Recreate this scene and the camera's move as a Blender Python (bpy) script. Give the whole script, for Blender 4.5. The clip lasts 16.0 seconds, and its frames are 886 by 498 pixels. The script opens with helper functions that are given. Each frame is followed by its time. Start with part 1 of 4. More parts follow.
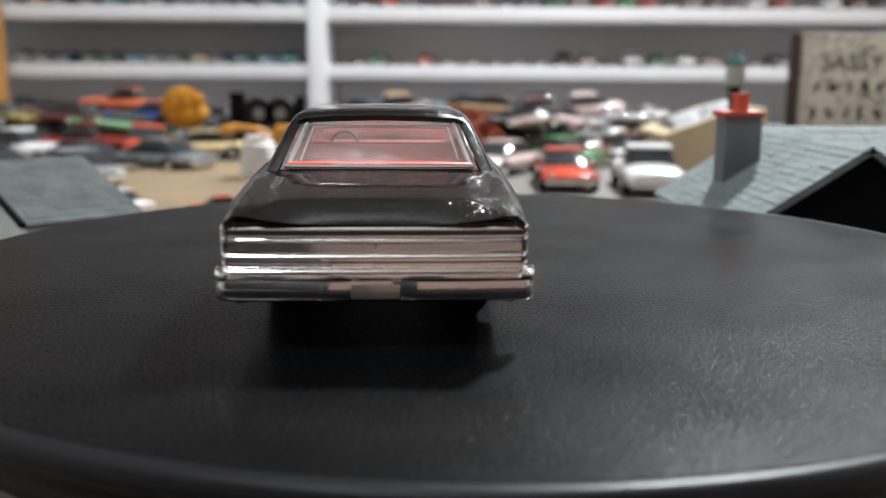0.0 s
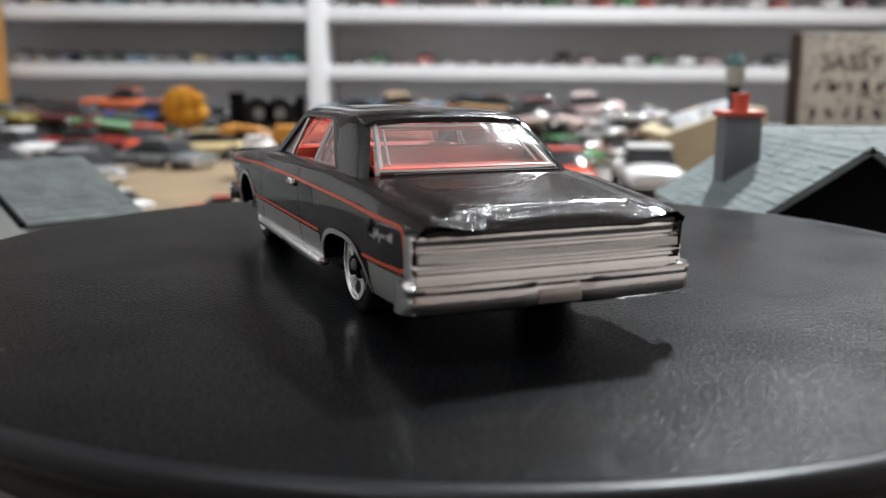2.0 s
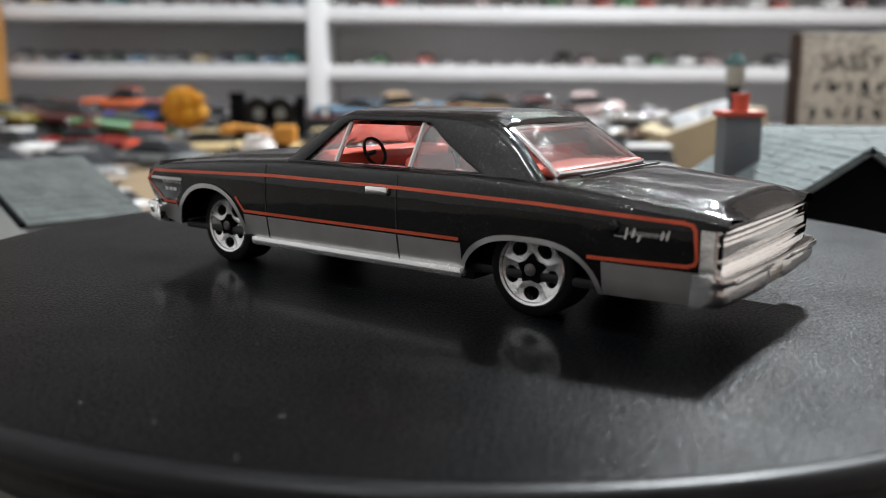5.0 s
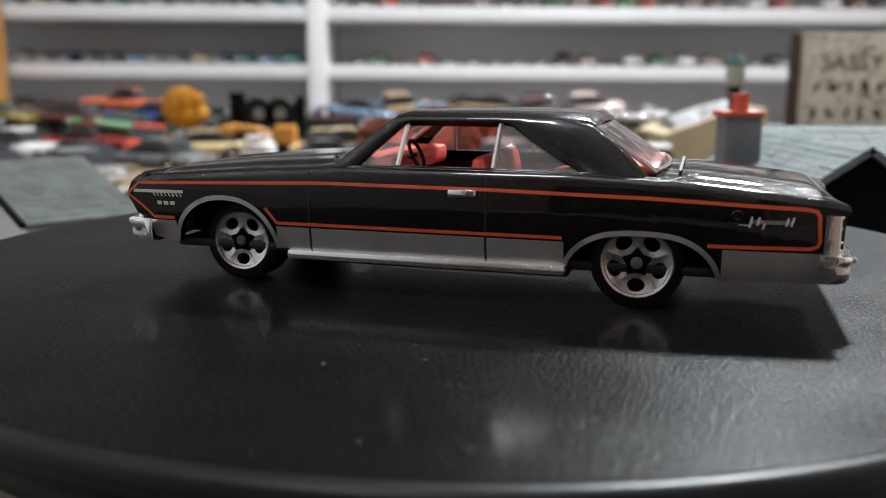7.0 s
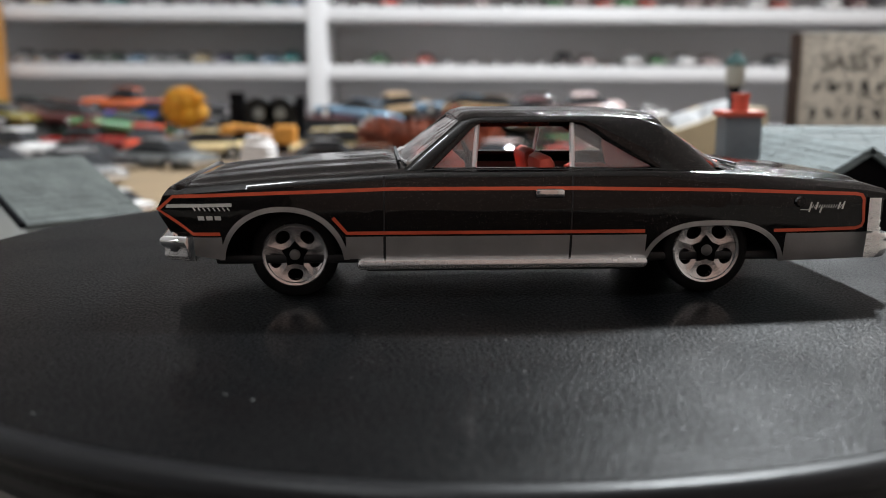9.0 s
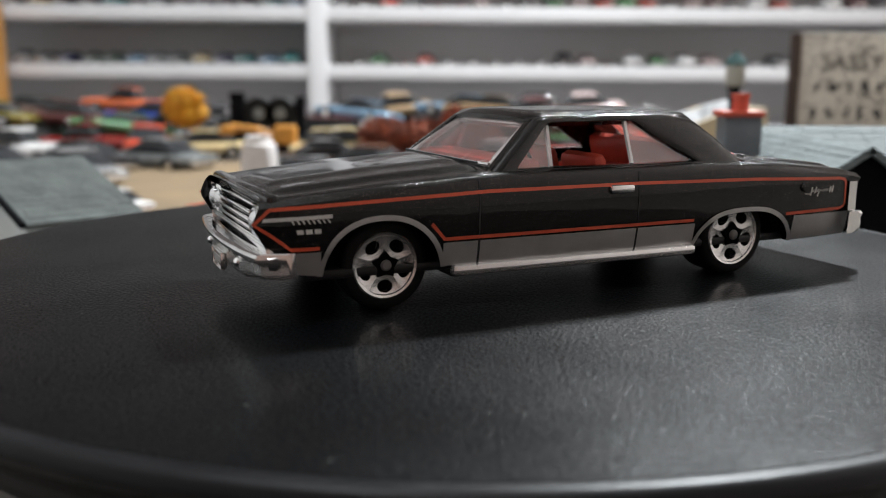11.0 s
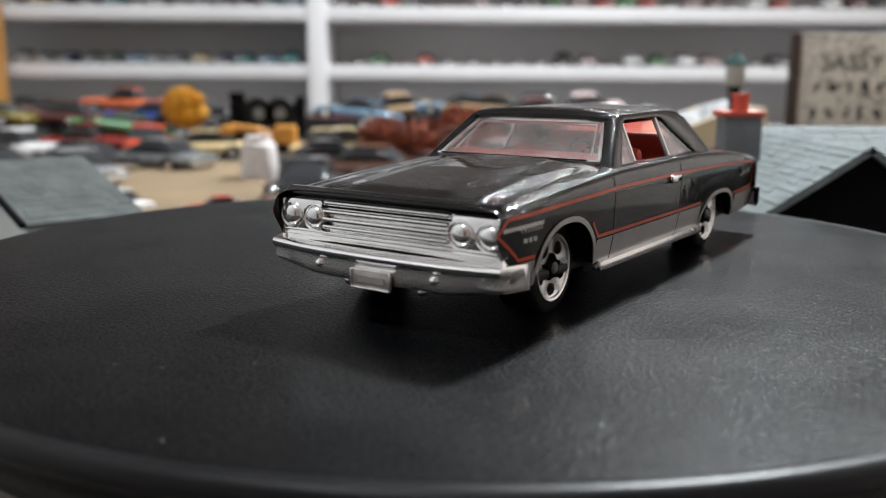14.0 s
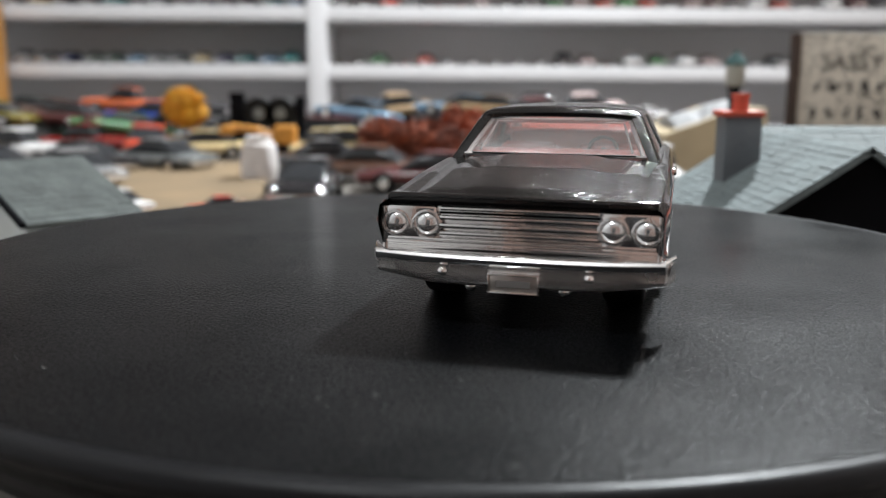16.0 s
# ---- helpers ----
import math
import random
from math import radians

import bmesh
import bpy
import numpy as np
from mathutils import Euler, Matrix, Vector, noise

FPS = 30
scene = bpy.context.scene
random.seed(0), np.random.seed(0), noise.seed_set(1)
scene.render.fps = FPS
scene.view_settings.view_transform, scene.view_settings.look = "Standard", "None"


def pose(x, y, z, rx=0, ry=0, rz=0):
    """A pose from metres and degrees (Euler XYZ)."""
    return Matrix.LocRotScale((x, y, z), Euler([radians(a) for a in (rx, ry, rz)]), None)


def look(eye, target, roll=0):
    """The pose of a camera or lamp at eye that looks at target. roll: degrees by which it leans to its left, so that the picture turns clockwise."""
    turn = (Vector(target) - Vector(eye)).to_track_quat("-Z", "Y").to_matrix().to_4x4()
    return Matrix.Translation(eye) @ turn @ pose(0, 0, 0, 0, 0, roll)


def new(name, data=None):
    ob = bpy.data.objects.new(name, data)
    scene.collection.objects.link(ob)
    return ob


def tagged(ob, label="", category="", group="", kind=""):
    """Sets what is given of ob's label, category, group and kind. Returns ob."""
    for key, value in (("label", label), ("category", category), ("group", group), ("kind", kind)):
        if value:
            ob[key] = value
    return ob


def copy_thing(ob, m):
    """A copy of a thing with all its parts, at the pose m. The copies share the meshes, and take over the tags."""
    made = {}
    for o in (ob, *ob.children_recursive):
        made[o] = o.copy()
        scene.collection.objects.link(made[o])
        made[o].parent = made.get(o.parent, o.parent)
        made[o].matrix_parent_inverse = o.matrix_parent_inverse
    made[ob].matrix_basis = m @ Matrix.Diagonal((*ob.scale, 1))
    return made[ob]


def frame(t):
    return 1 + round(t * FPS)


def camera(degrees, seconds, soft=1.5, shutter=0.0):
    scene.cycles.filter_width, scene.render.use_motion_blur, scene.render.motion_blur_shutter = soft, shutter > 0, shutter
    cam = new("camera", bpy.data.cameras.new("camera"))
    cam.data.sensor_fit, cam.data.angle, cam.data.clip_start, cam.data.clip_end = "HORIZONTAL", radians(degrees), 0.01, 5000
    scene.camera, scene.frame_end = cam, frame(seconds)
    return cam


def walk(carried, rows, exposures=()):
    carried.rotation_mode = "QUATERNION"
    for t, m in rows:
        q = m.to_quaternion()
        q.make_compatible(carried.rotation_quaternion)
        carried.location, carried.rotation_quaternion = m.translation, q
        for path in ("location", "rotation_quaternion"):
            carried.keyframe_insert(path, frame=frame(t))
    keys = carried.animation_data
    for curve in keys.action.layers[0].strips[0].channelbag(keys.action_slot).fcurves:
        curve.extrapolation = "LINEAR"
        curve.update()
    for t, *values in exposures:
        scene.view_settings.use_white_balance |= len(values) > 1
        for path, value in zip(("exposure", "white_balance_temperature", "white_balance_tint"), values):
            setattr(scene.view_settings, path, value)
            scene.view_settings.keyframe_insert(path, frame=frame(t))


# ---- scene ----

SECONDS = 16.0
cam = camera(52.34, SECONDS, soft=0.8)
cam.data.dof.use_dof = True
cam.data.dof.focus_distance = 0.098
cam.data.dof.aperture_fstop = 31.0
EYE = (-0.0039, -0.1177, 0.0235)
VIEW = (-0.0039, -0.1177 + 0.98249, 0.0235 - 0.18635)
walk(cam, [(0.0, look(EYE, VIEW, 0.33)), (SECONDS, look(EYE, VIEW, 0.33))], exposures=[(0.0, 0.28), (SECONDS, 0.28)])

# ---- light: a hanging lamp behind the turntable, an added fill lamp, closed room ----
world = bpy.data.worlds.new("world")
scene.world = world
world.use_nodes = True
world.node_tree.nodes["Background"].inputs[0].default_value = (0.62, 0.66, 0.7, 1)
world.node_tree.nodes["Background"].inputs[1].default_value = 0.02


def area_lamp(name, eye, target, size, watts, colour):
    data = bpy.data.lights.new(name, "AREA")
    data.shape, data.size, data.energy, data.color = "DISK", size, watts, colour
    ob = new(name, data)
    ob.matrix_world = look(eye, target)
    return ob


area_lamp("ceiling_light_key", (0.42, 0.86, 0.90), (0, 0, 0), 0.11, 28.5, (0.915, 0.968, 1.0))
# unseen fill lamp, added to brighten the room, its walls and the ceiling
fill_lamp = bpy.data.lights.new("room_fill_light", "POINT")
fill_lamp.energy, fill_lamp.shadow_soft_size, fill_lamp.color = 19.5, 0.12, (0.915, 0.965, 1.0)
new("room_fill_light", fill_lamp).location = (-0.35, -0.30, 1.38)


# ---- materials ----
def mat(name, colour, rough=0.5, metal=0.0, vary=0.12, scale=60.0, bump=0.0, bump_scale=400.0, coat=0.0, spec=0.5):
    """A plain surface with mottling at two scales and a fine relief, in metres."""
    m = bpy.data.materials.new(name)
    m.use_nodes = True
    nt = m.node_tree
    b = nt.nodes["Principled BSDF"]
    b.inputs["Roughness"].default_value = rough
    b.inputs["Metallic"].default_value = metal
    b.inputs["Coat Weight"].default_value = coat
    b.inputs["Coat Roughness"].default_value = 0.04
    b.inputs["Specular IOR Level"].default_value = spec
    tc = nt.nodes.new("ShaderNodeTexCoord")
    n1 = nt.nodes.new("ShaderNodeTexNoise")
    n1.inputs["Scale"].default_value, n1.inputs["Detail"].default_value = scale, 8
    nt.links.new(tc.outputs["Object"], n1.inputs["Vector"])
    rmp = nt.nodes.new("ShaderNodeValToRGB")
    lo = [max(c * (1 - vary), 0) for c in colour]
    hi = [min(c * (1 + vary), 1) for c in colour]
    rmp.color_ramp.elements[0].color, rmp.color_ramp.elements[0].position = (*lo, 1), 0.3
    rmp.color_ramp.elements[1].color, rmp.color_ramp.elements[1].position = (*hi, 1), 0.7
    nt.links.new(n1.outputs["Fac"], rmp.inputs["Fac"])
    nt.links.new(rmp.outputs["Color"], b.inputs["Base Color"])
    mr = nt.nodes.new("ShaderNodeMapRange")
    mr.inputs["To Min"].default_value, mr.inputs["To Max"].default_value = max(rough * 0.8, 0.01), min(rough * 1.2, 1)
    nt.links.new(n1.outputs["Fac"], mr.inputs["Value"])
    nt.links.new(mr.outputs["Result"], b.inputs["Roughness"])
    if bump:
        n2 = nt.nodes.new("ShaderNodeTexNoise")
        n2.inputs["Scale"].default_value, n2.inputs["Detail"].default_value = bump_scale, 4
        nt.links.new(tc.outputs["Object"], n2.inputs["Vector"])
        bp = nt.nodes.new("ShaderNodeBump")
        bp.inputs["Strength"].default_value, bp.inputs["Distance"].default_value = bump, 0.0005
        nt.links.new(n2.outputs["Fac"], bp.inputs["Height"])
        nt.links.new(bp.outputs["Normal"], b.inputs["Normal"])
    return m


def flake_paint(name, colour, fleck):
    """Black enamel with fine metal flake under a clear coat."""
    m = mat(name, colour, 0.13, 0.0, 0.25, 90.0, coat=0.8, spec=0.05)
    nt = m.node_tree
    b = nt.nodes["Principled BSDF"]
    tc = nt.nodes.new("ShaderNodeTexCoord")
    v = nt.nodes.new("ShaderNodeTexVoronoi")
    v.inputs["Scale"].default_value = 14000
    nt.links.new(tc.outputs["Object"], v.inputs["Vector"])
    sep = nt.nodes.new("ShaderNodeSeparateColor")
    nt.links.new(v.outputs["Color"], sep.inputs["Color"])
    gt = nt.nodes.new("ShaderNodeMath")
    gt.operation = "GREATER_THAN"
    gt.inputs[1].default_value = 0.965
    nt.links.new(sep.outputs["Red"], gt.inputs[0])
    mix = nt.nodes.new("ShaderNodeMix")
    mix.data_type = "RGBA"
    ramp = [n for n in nt.nodes if n.type == "VALTORGB"][0]
    nt.links.new(gt.outputs[0], mix.inputs["Factor"])
    nt.links.new(ramp.outputs["Color"], mix.inputs["A"])
    mix.inputs["B"].default_value = (*fleck, 1)
    nt.links.new(mix.outputs["Result"], b.inputs["Base Color"])
    nt.links.new(gt.outputs[0], b.inputs["Metallic"])
    # each flake lies at its own small angle
    geo = nt.nodes.new("ShaderNodeNewGeometry")
    off = nt.nodes.new("ShaderNodeVectorMath")
    off.operation = "SUBTRACT"
    off.inputs[1].default_value = (0.5, 0.5, 0.5)
    nt.links.new(v.outputs["Color"], off.inputs[0])
    tilt = nt.nodes.new("ShaderNodeVectorMath")
    tilt.operation = "MULTIPLY_ADD"
    tilt.inputs[1].default_value = (0.50, 0.50, 0.50)
    nt.links.new(off.outputs[0], tilt.inputs[0])
    nt.links.new(geo.outputs["Normal"], tilt.inputs[2])
    unit = nt.nodes.new("ShaderNodeVectorMath")
    unit.operation = "NORMALIZE"
    nt.links.new(tilt.outputs[0], unit.inputs[0])
    nt.links.new(unit.outputs[0], b.inputs["Normal"])
    # slight orange peel in the clear coat
    wv = nt.nodes.new("ShaderNodeTexNoise")
    wv.inputs["Scale"].default_value, wv.inputs["Detail"].default_value = 420, 2
    nt.links.new(tc.outputs["Object"], wv.inputs["Vector"])
    wb = nt.nodes.new("ShaderNodeBump")
    wb.inputs["Strength"].default_value, wb.inputs["Distance"].default_value = 0.055, 0.0004
    nt.links.new(wv.outputs["Fac"], wb.inputs["Height"])
    nt.links.new(wb.outputs["Normal"], b.inputs["Coat Normal"])
    return m


def clear_plastic(name, rough, gloss, tint=(0.97, 0.95, 0.95)):
    m = bpy.data.materials.new(name)
    m.use_nodes = True
    nt = m.node_tree
    nt.nodes.remove(nt.nodes["Principled BSDF"])
    tr = nt.nodes.new("ShaderNodeBsdfTransparent")
    tr.inputs["Color"].default_value = (*tint, 1)
    gl = nt.nodes.new("ShaderNodeBsdfGlossy")
    gl.inputs["Roughness"].default_value = rough
    lw = nt.nodes.new("ShaderNodeLayerWeight")
    lw.inputs["Blend"].default_value = 0.58
    pw = nt.nodes.new("ShaderNodeMath")
    pw.operation = "POWER"
    pw.inputs[1].default_value = 4.0
    nt.links.new(lw.outputs["Facing"], pw.inputs[0])
    fr = nt.nodes.new("ShaderNodeMath")
    fr.operation = "MULTIPLY_ADD"
    fr.inputs[1].default_value, fr.inputs[2].default_value = 0.6, gloss
    nt.links.new(pw.outputs[0], fr.inputs[0])
    tc = nt.nodes.new("ShaderNodeTexCoord")
    nz = nt.nodes.new("ShaderNodeTexNoise")
    nz.inputs["Scale"].default_value = 220
    bp = nt.nodes.new("ShaderNodeBump")
    bp.inputs["Strength"].default_value, bp.inputs["Distance"].default_value = 0.5, 0.0006
    nt.links.new(tc.outputs["Object"], nz.inputs["Vector"])
    nt.links.new(nz.outputs["Fac"], bp.inputs["Height"])
    nt.links.new(bp.outputs["Normal"], gl.inputs["Normal"])
    mx = nt.nodes.new("ShaderNodeMixShader")
    nt.links.new(fr.outputs[0], mx.inputs[0])
    nt.links.new(tr.outputs[0], mx.inputs[1])
    nt.links.new(gl.outputs[0], mx.inputs[2])
    # pale reflections on the moulded plastic, put in as a faint diffuse white
    hz = nt.nodes.new("ShaderNodeBsdfDiffuse")
    hz.inputs["Color"].default_value = (0.80, 0.76, 0.75, 1)
    nh = nt.nodes.new("ShaderNodeTexNoise")
    nh.inputs["Scale"].default_value, nh.inputs["Detail"].default_value = 300, 4
    nt.links.new(tc.outputs["Object"], nh.inputs["Vector"])
    hm = nt.nodes.new("ShaderNodeMapRange")
    hm.inputs["To Min"].default_value, hm.inputs["To Max"].default_value = 0.0, 0.09
    nt.links.new(nh.outputs["Fac"], hm.inputs["Value"])
    mh = nt.nodes.new("ShaderNodeMixShader")
    nt.links.new(hm.outputs["Result"], mh.inputs[0])
    nt.links.new(mx.outputs[0], mh.inputs[1])
    nt.links.new(hz.outputs[0], mh.inputs[2])
    nt.links.new(mh.outputs[0], nt.nodes["Material Output"].inputs["Surface"])
    return m


PAINT = flake_paint("black_flake_paint", (0.0042, 0.0038, 0.0037), (0.10, 0.09, 0.086))
SILL_SILVER = mat("bright_silver_paint", (0.86, 0.85, 0.84), 0.26, 0.8, 0.05, 300, 0.05, 1500)
SILVER = mat("silver_paint", (0.56, 0.55, 0.54), 0.36, 0.75, 0.08, 300, 0.1, 3000)
CHROME = mat("chrome_plating", (0.95, 0.94, 0.93), 0.10, 1.0, 0.03, 200, 0.08, 600)
ALLOY = mat("bright_rim_plating", (0.90, 0.89, 0.88), 0.24, 0.95, 0.04, 300, 0.1, 1500)
HOLLOW = mat("matt_black_recess", (0.004, 0.004, 0.004), 0.9, 0.0, 0.2, 300, spec=0.05)
RED_TAMPO = mat("orange_red_print", (0.58, 0.085, 0.035), 0.35, 0.0, 0.12, 400)
WHITE_TAMPO = mat("silver_white_print", (0.62, 0.61, 0.58), 0.4, 0.2, 0.1, 400)
RED_SEAT = mat("red_interior_plastic", (0.72, 0.105, 0.065), 0.42, 0.0, 0.12, 200, 0.1, 1500)
CLEAR = clear_plastic("clear_plastic", 0.08, 0.24)
ROUGH_CLEAR = clear_plastic("rough_clear_plastic", 0.16, 0.13)
TYRE = mat("black_tyre_plastic", (0.006, 0.006, 0.006), 0.6, 0.0, 0.2, 300, 0.15, 2500, spec=0.2)
DARK = mat("black_base_plastic", (0.010, 0.010, 0.011), 0.5, 0.0, 0.2, 200, 0.1, 2000)
LENS = mat("headlight_lens", (0.86, 0.86, 0.86), 0.06, 0.85, 0.04, 300)
PLATE = mat("plate_paint", (0.62, 0.58, 0.54), 0.25, 0.7, 0.15, 600)


# ---- mesh helpers ----
def mesh_of(name, bm, material, smooth=True):
    me = bpy.data.meshes.new(name)
    bmesh.ops.recalc_face_normals(bm, faces=bm.faces)
    bm.to_mesh(me)
    bm.free()
    for m in material if isinstance(material, (list, tuple)) else [material]:
        me.materials.append(m)
    if smooth:
        me.polygons.foreach_set("use_smooth", [True] * len(me.polygons))
        me.set_sharp_from_angle(angle=radians(38))
    return me


def part(name, bm, material, parent, label="", smooth=True):
    ob = new(name, mesh_of(name, bm, material, smooth))
    ob.parent = parent
    return tagged(ob, label)


def thing(name, label, category, group="", kind=""):
    return tagged(new(name), label, category, group, kind)


def single(name, bm, material, label, category, group="", kind="", smooth=True):
    return tagged(new(name, mesh_of(name, bm, material, smooth)), label, category, group, kind)


def add_box(bm, cx, cy, cz, sx, sy, sz, bevel=0.0, turn=None):
    m = Matrix.Translation((cx, cy, cz)) @ (turn or Matrix()) @ Matrix.Diagonal((sx, sy, sz, 1))
    r = bmesh.ops.create_cube(bm, size=1.0, matrix=m)
    if bevel:
        es = {e for v in r["verts"] for e in v.link_edges}
        bmesh.ops.bevel(bm, geom=list(es), offset=bevel, segments=2, profile=0.5, affect="EDGES")
    return bm


def box(*a, **k):
    return add_box(bmesh.new(), *a, **k)


def add_rings(bm, rings, closed=True, caps=True):
    """Skins a row of rings of points."""
    vs = [[bm.verts.new(p) for p in r] for r in rings]
    n = len(rings[0])
    for a, b in zip(vs, vs[1:]):
        for i in range(n if closed else n - 1):
            j = (i + 1) % n
            bm.faces.new((a[i], a[j], b[j], b[i]))
    if caps and closed:
        bm.faces.new(vs[0])
        bm.faces.new(vs[-1])
    return bm


def add_lathe(bm, profile, seg=32, axis="Z", at=(0, 0, 0)):
    """Turns (radius, height) pairs round an axis."""
    rings = []
    for r, h in profile:
        ring = []
        for i in range(seg):
            a = 2 * math.pi * i / seg
            c, s = max(r, 1e-6) * math.cos(a), max(r, 1e-6) * math.sin(a)
            p = (c, s, h) if axis == "Z" else ((h, c, s) if axis == "X" else (c, h, s))
            ring.append((p[0] + at[0], p[1] + at[1], p[2] + at[2]))
        rings.append(ring)
    return add_rings(bm, rings)


def lathe(profile, seg=32, axis="Z", at=(0, 0, 0)):
    return add_lathe(bmesh.new(), profile, seg, axis, at)


def lerp(table, x):
    """Smooth reading of a table of (x, value) pairs in rising x."""
    if x <= table[0][0]:
        return table[0][1]
    for (a, u), (b, v) in zip(table, table[1:]):
        if x <= b:
            k = (x - a) / (b - a)
            return u + (v - u) * k
    return table[-1][1]


def mm(points):
    return [tuple(c * 0.001 for c in p) for p in points]


# ---- the toy car: y forward, x to its right, millimetres until mm() ----
HALF_WIDTH = [(-38.5, 12.7), (-30, 13.3), (-10, 13.6), (20, 13.75), (34, 13.55), (38.5, 13.15)]
DECK = [(-38.5, 11.15), (-38.0, 11.4), (-37.6, 12.0), (-37.2, 12.5), (-36.7, 12.8), (-35.8, 12.98), (-35, 13.05), (-30, 13.55), (-21, 14.35), (12, 14.8), (25, 13.9), (37.5, 12.55), (38.5, 12.5)]
SHOULDER = [(-38.5, 11.9), (-36, 12.35), (-24, 13.5), (-12, 13.95), (13, 13.85), (25, 13.2), (38.5, 12.1)]
SIDE = [(3.0, -1.3), (4, -0.95), (5, -0.55), (7.5, -0.12), (10, 0.0), (11.3, 0.03), (12.2, -0.05), (13.2, -0.25), (14.2, -0.5)]
NOSE = [(4.0, -1.9), (7.2, -0.8), (10.2, 0.9), (11.6, 0.3), (12.6, -0.3), (14, -0.5)]
TAIL = [(4.5, 0.5), (10.8, 0.3), (11.7, -0.2), (12.6, 0.6), (13, 1.0)]
FRONT_AXLE, REAR_AXLE = 25.3, -18.9


def side_x(y, z):
    return lerp(HALF_WIDTH, y) + lerp(SIDE, z)


def shear(y, z):
    """The slant of the nose and the tail."""
    if y > 29:
        return y + ((y - 29) / 9) ** 2 * lerp(NOSE, z)
    if y < -31:
        return y + ((-31 - y) / 7) ** 2 * lerp(TAIL, z)
    return y


def arch(y, grow=0.0):
    """Height of the body's lower edge, with the wheel openings."""
    base = lerp([(-38.5, 4.45), (-27, 4.25), (-12, 4.75), (19, 4.95), (33, 5.0), (38.5, 5.6)], y)
    u = abs(y - 26.3) / (6.25 + grow)
    if u < 1:
        return max(base, 4.3 + (5.75 + grow) * (1 - u ** 2.3) ** 0.55)
    u = abs(y + 19.2) / (7.3 + grow)
    if u < 1:
        return max(base, 4.3 + (4.05 + grow) * (1 - u ** 2.8) ** 0.6)
    return base


TOP_STEPS = (0.0, 0.1, 0.2, 0.3, 0.36, 0.40, 0.44, 0.48, 0.55, 0.62, 0.66, 0.69, 0.72, 0.75, 0.78, 0.82, 0.86)


def ease(a, b, x):
    """A soft step from 0 at a to 1 at b."""
    u = min(1.0, max(0.0, (x - a) / (b - a)))
    return u * u * (3 - 2 * u)


def top_height(k, y):
    """Height of the bonnet and the boot lid at k of the half width: crowned, with a raised panel and a centre bulge."""
    top, sh = lerp(DECK, y), lerp(SHOULDER, y)
    z = top - (top - sh - 0.25) * (k / 0.93) ** 3
    hood = ease(13.6, 16.0, y) * ease(37.6, 34.5, y)
    boot = ease(-21.8, -24.0, y) * ease(-37.6, -36.4, y)
    z += (hood + boot) * (0.26 * ease(0.75, 0.66, k) - 0.10 * math.exp(-((k - 0.79) / 0.035) ** 2))
    z += hood * 0.20 * ease(0.48, 0.36, k)
    return z


def build_body(car):
    bm = bmesh.new()
    ys = [-38.2 + 76.2 * i / 180 for i in range(181)]
    rows = []
    for y in ys:
        w, sh, low = lerp(HALF_WIDTH, y), lerp(SHOULDER, y), arch(y)
        half = []
        for k in TOP_STEPS:
            half.append((k * w, top_height(k, y)))
        half.append((0.945 * w, sh + 0.12))
        half.append((w - 0.55, sh - 0.02))
        half.append((side_x(y, sh - 0.45), sh - 0.45))
        for i in range(1, 11):
            z = sh - 0.45 + (low - sh + 0.45) * i / 10
            half.append((side_x(y, z), z))
        half.append((side_x(y, low) - 0.8, low + 0.05))
        row = [(-x, shear(y, z), z) for x, z in reversed(half[1:])] + [(x, shear(y, z), z) for x, z in half]
        rows.append([bm.verts.new(p) for p in mm(row)])
    n = len(rows[0])
    for i in range(len(rows) - 1):
        cabin = -20.6 < ys[i] < 12.6
        for j in range(n - 1):
            a, b, c, d = rows[i][j], rows[i][j + 1], rows[i + 1][j + 1], rows[i + 1][j]
            if cabin and max(abs(a.co.x), abs(b.co.x)) < 0.0121:
                continue
            bm.faces.new((a, b, c, d))
    # lip over the grille, nose and tail panels, cowl and shelf edges
    add_box(bm, 0, 0.0367, 0.01215, 0.0256, 0.0015, 0.0013, 0.0005)
    add_box(bm, 0, 0.0358, 0.0085, 0.0258, 0.0012, 0.0072)
    add_box(bm, 0, -0.0362, 0.0086, 0.0240, 0.0010, 0.0074)
    add_box(bm, 0, -0.0371, 0.01118, 0.0240, 0.0016, 0.0007, 0.0002)
    body = part("body", bm, PAINT, car, "glossy black metal-flake painted body")
    return body


def glass_x(y, z):
    return lerp([(13.8, 12.35), (18.6, 10.05), (19.6, 9.35)], z) - 0.055 * max(0.0, -y - 11)


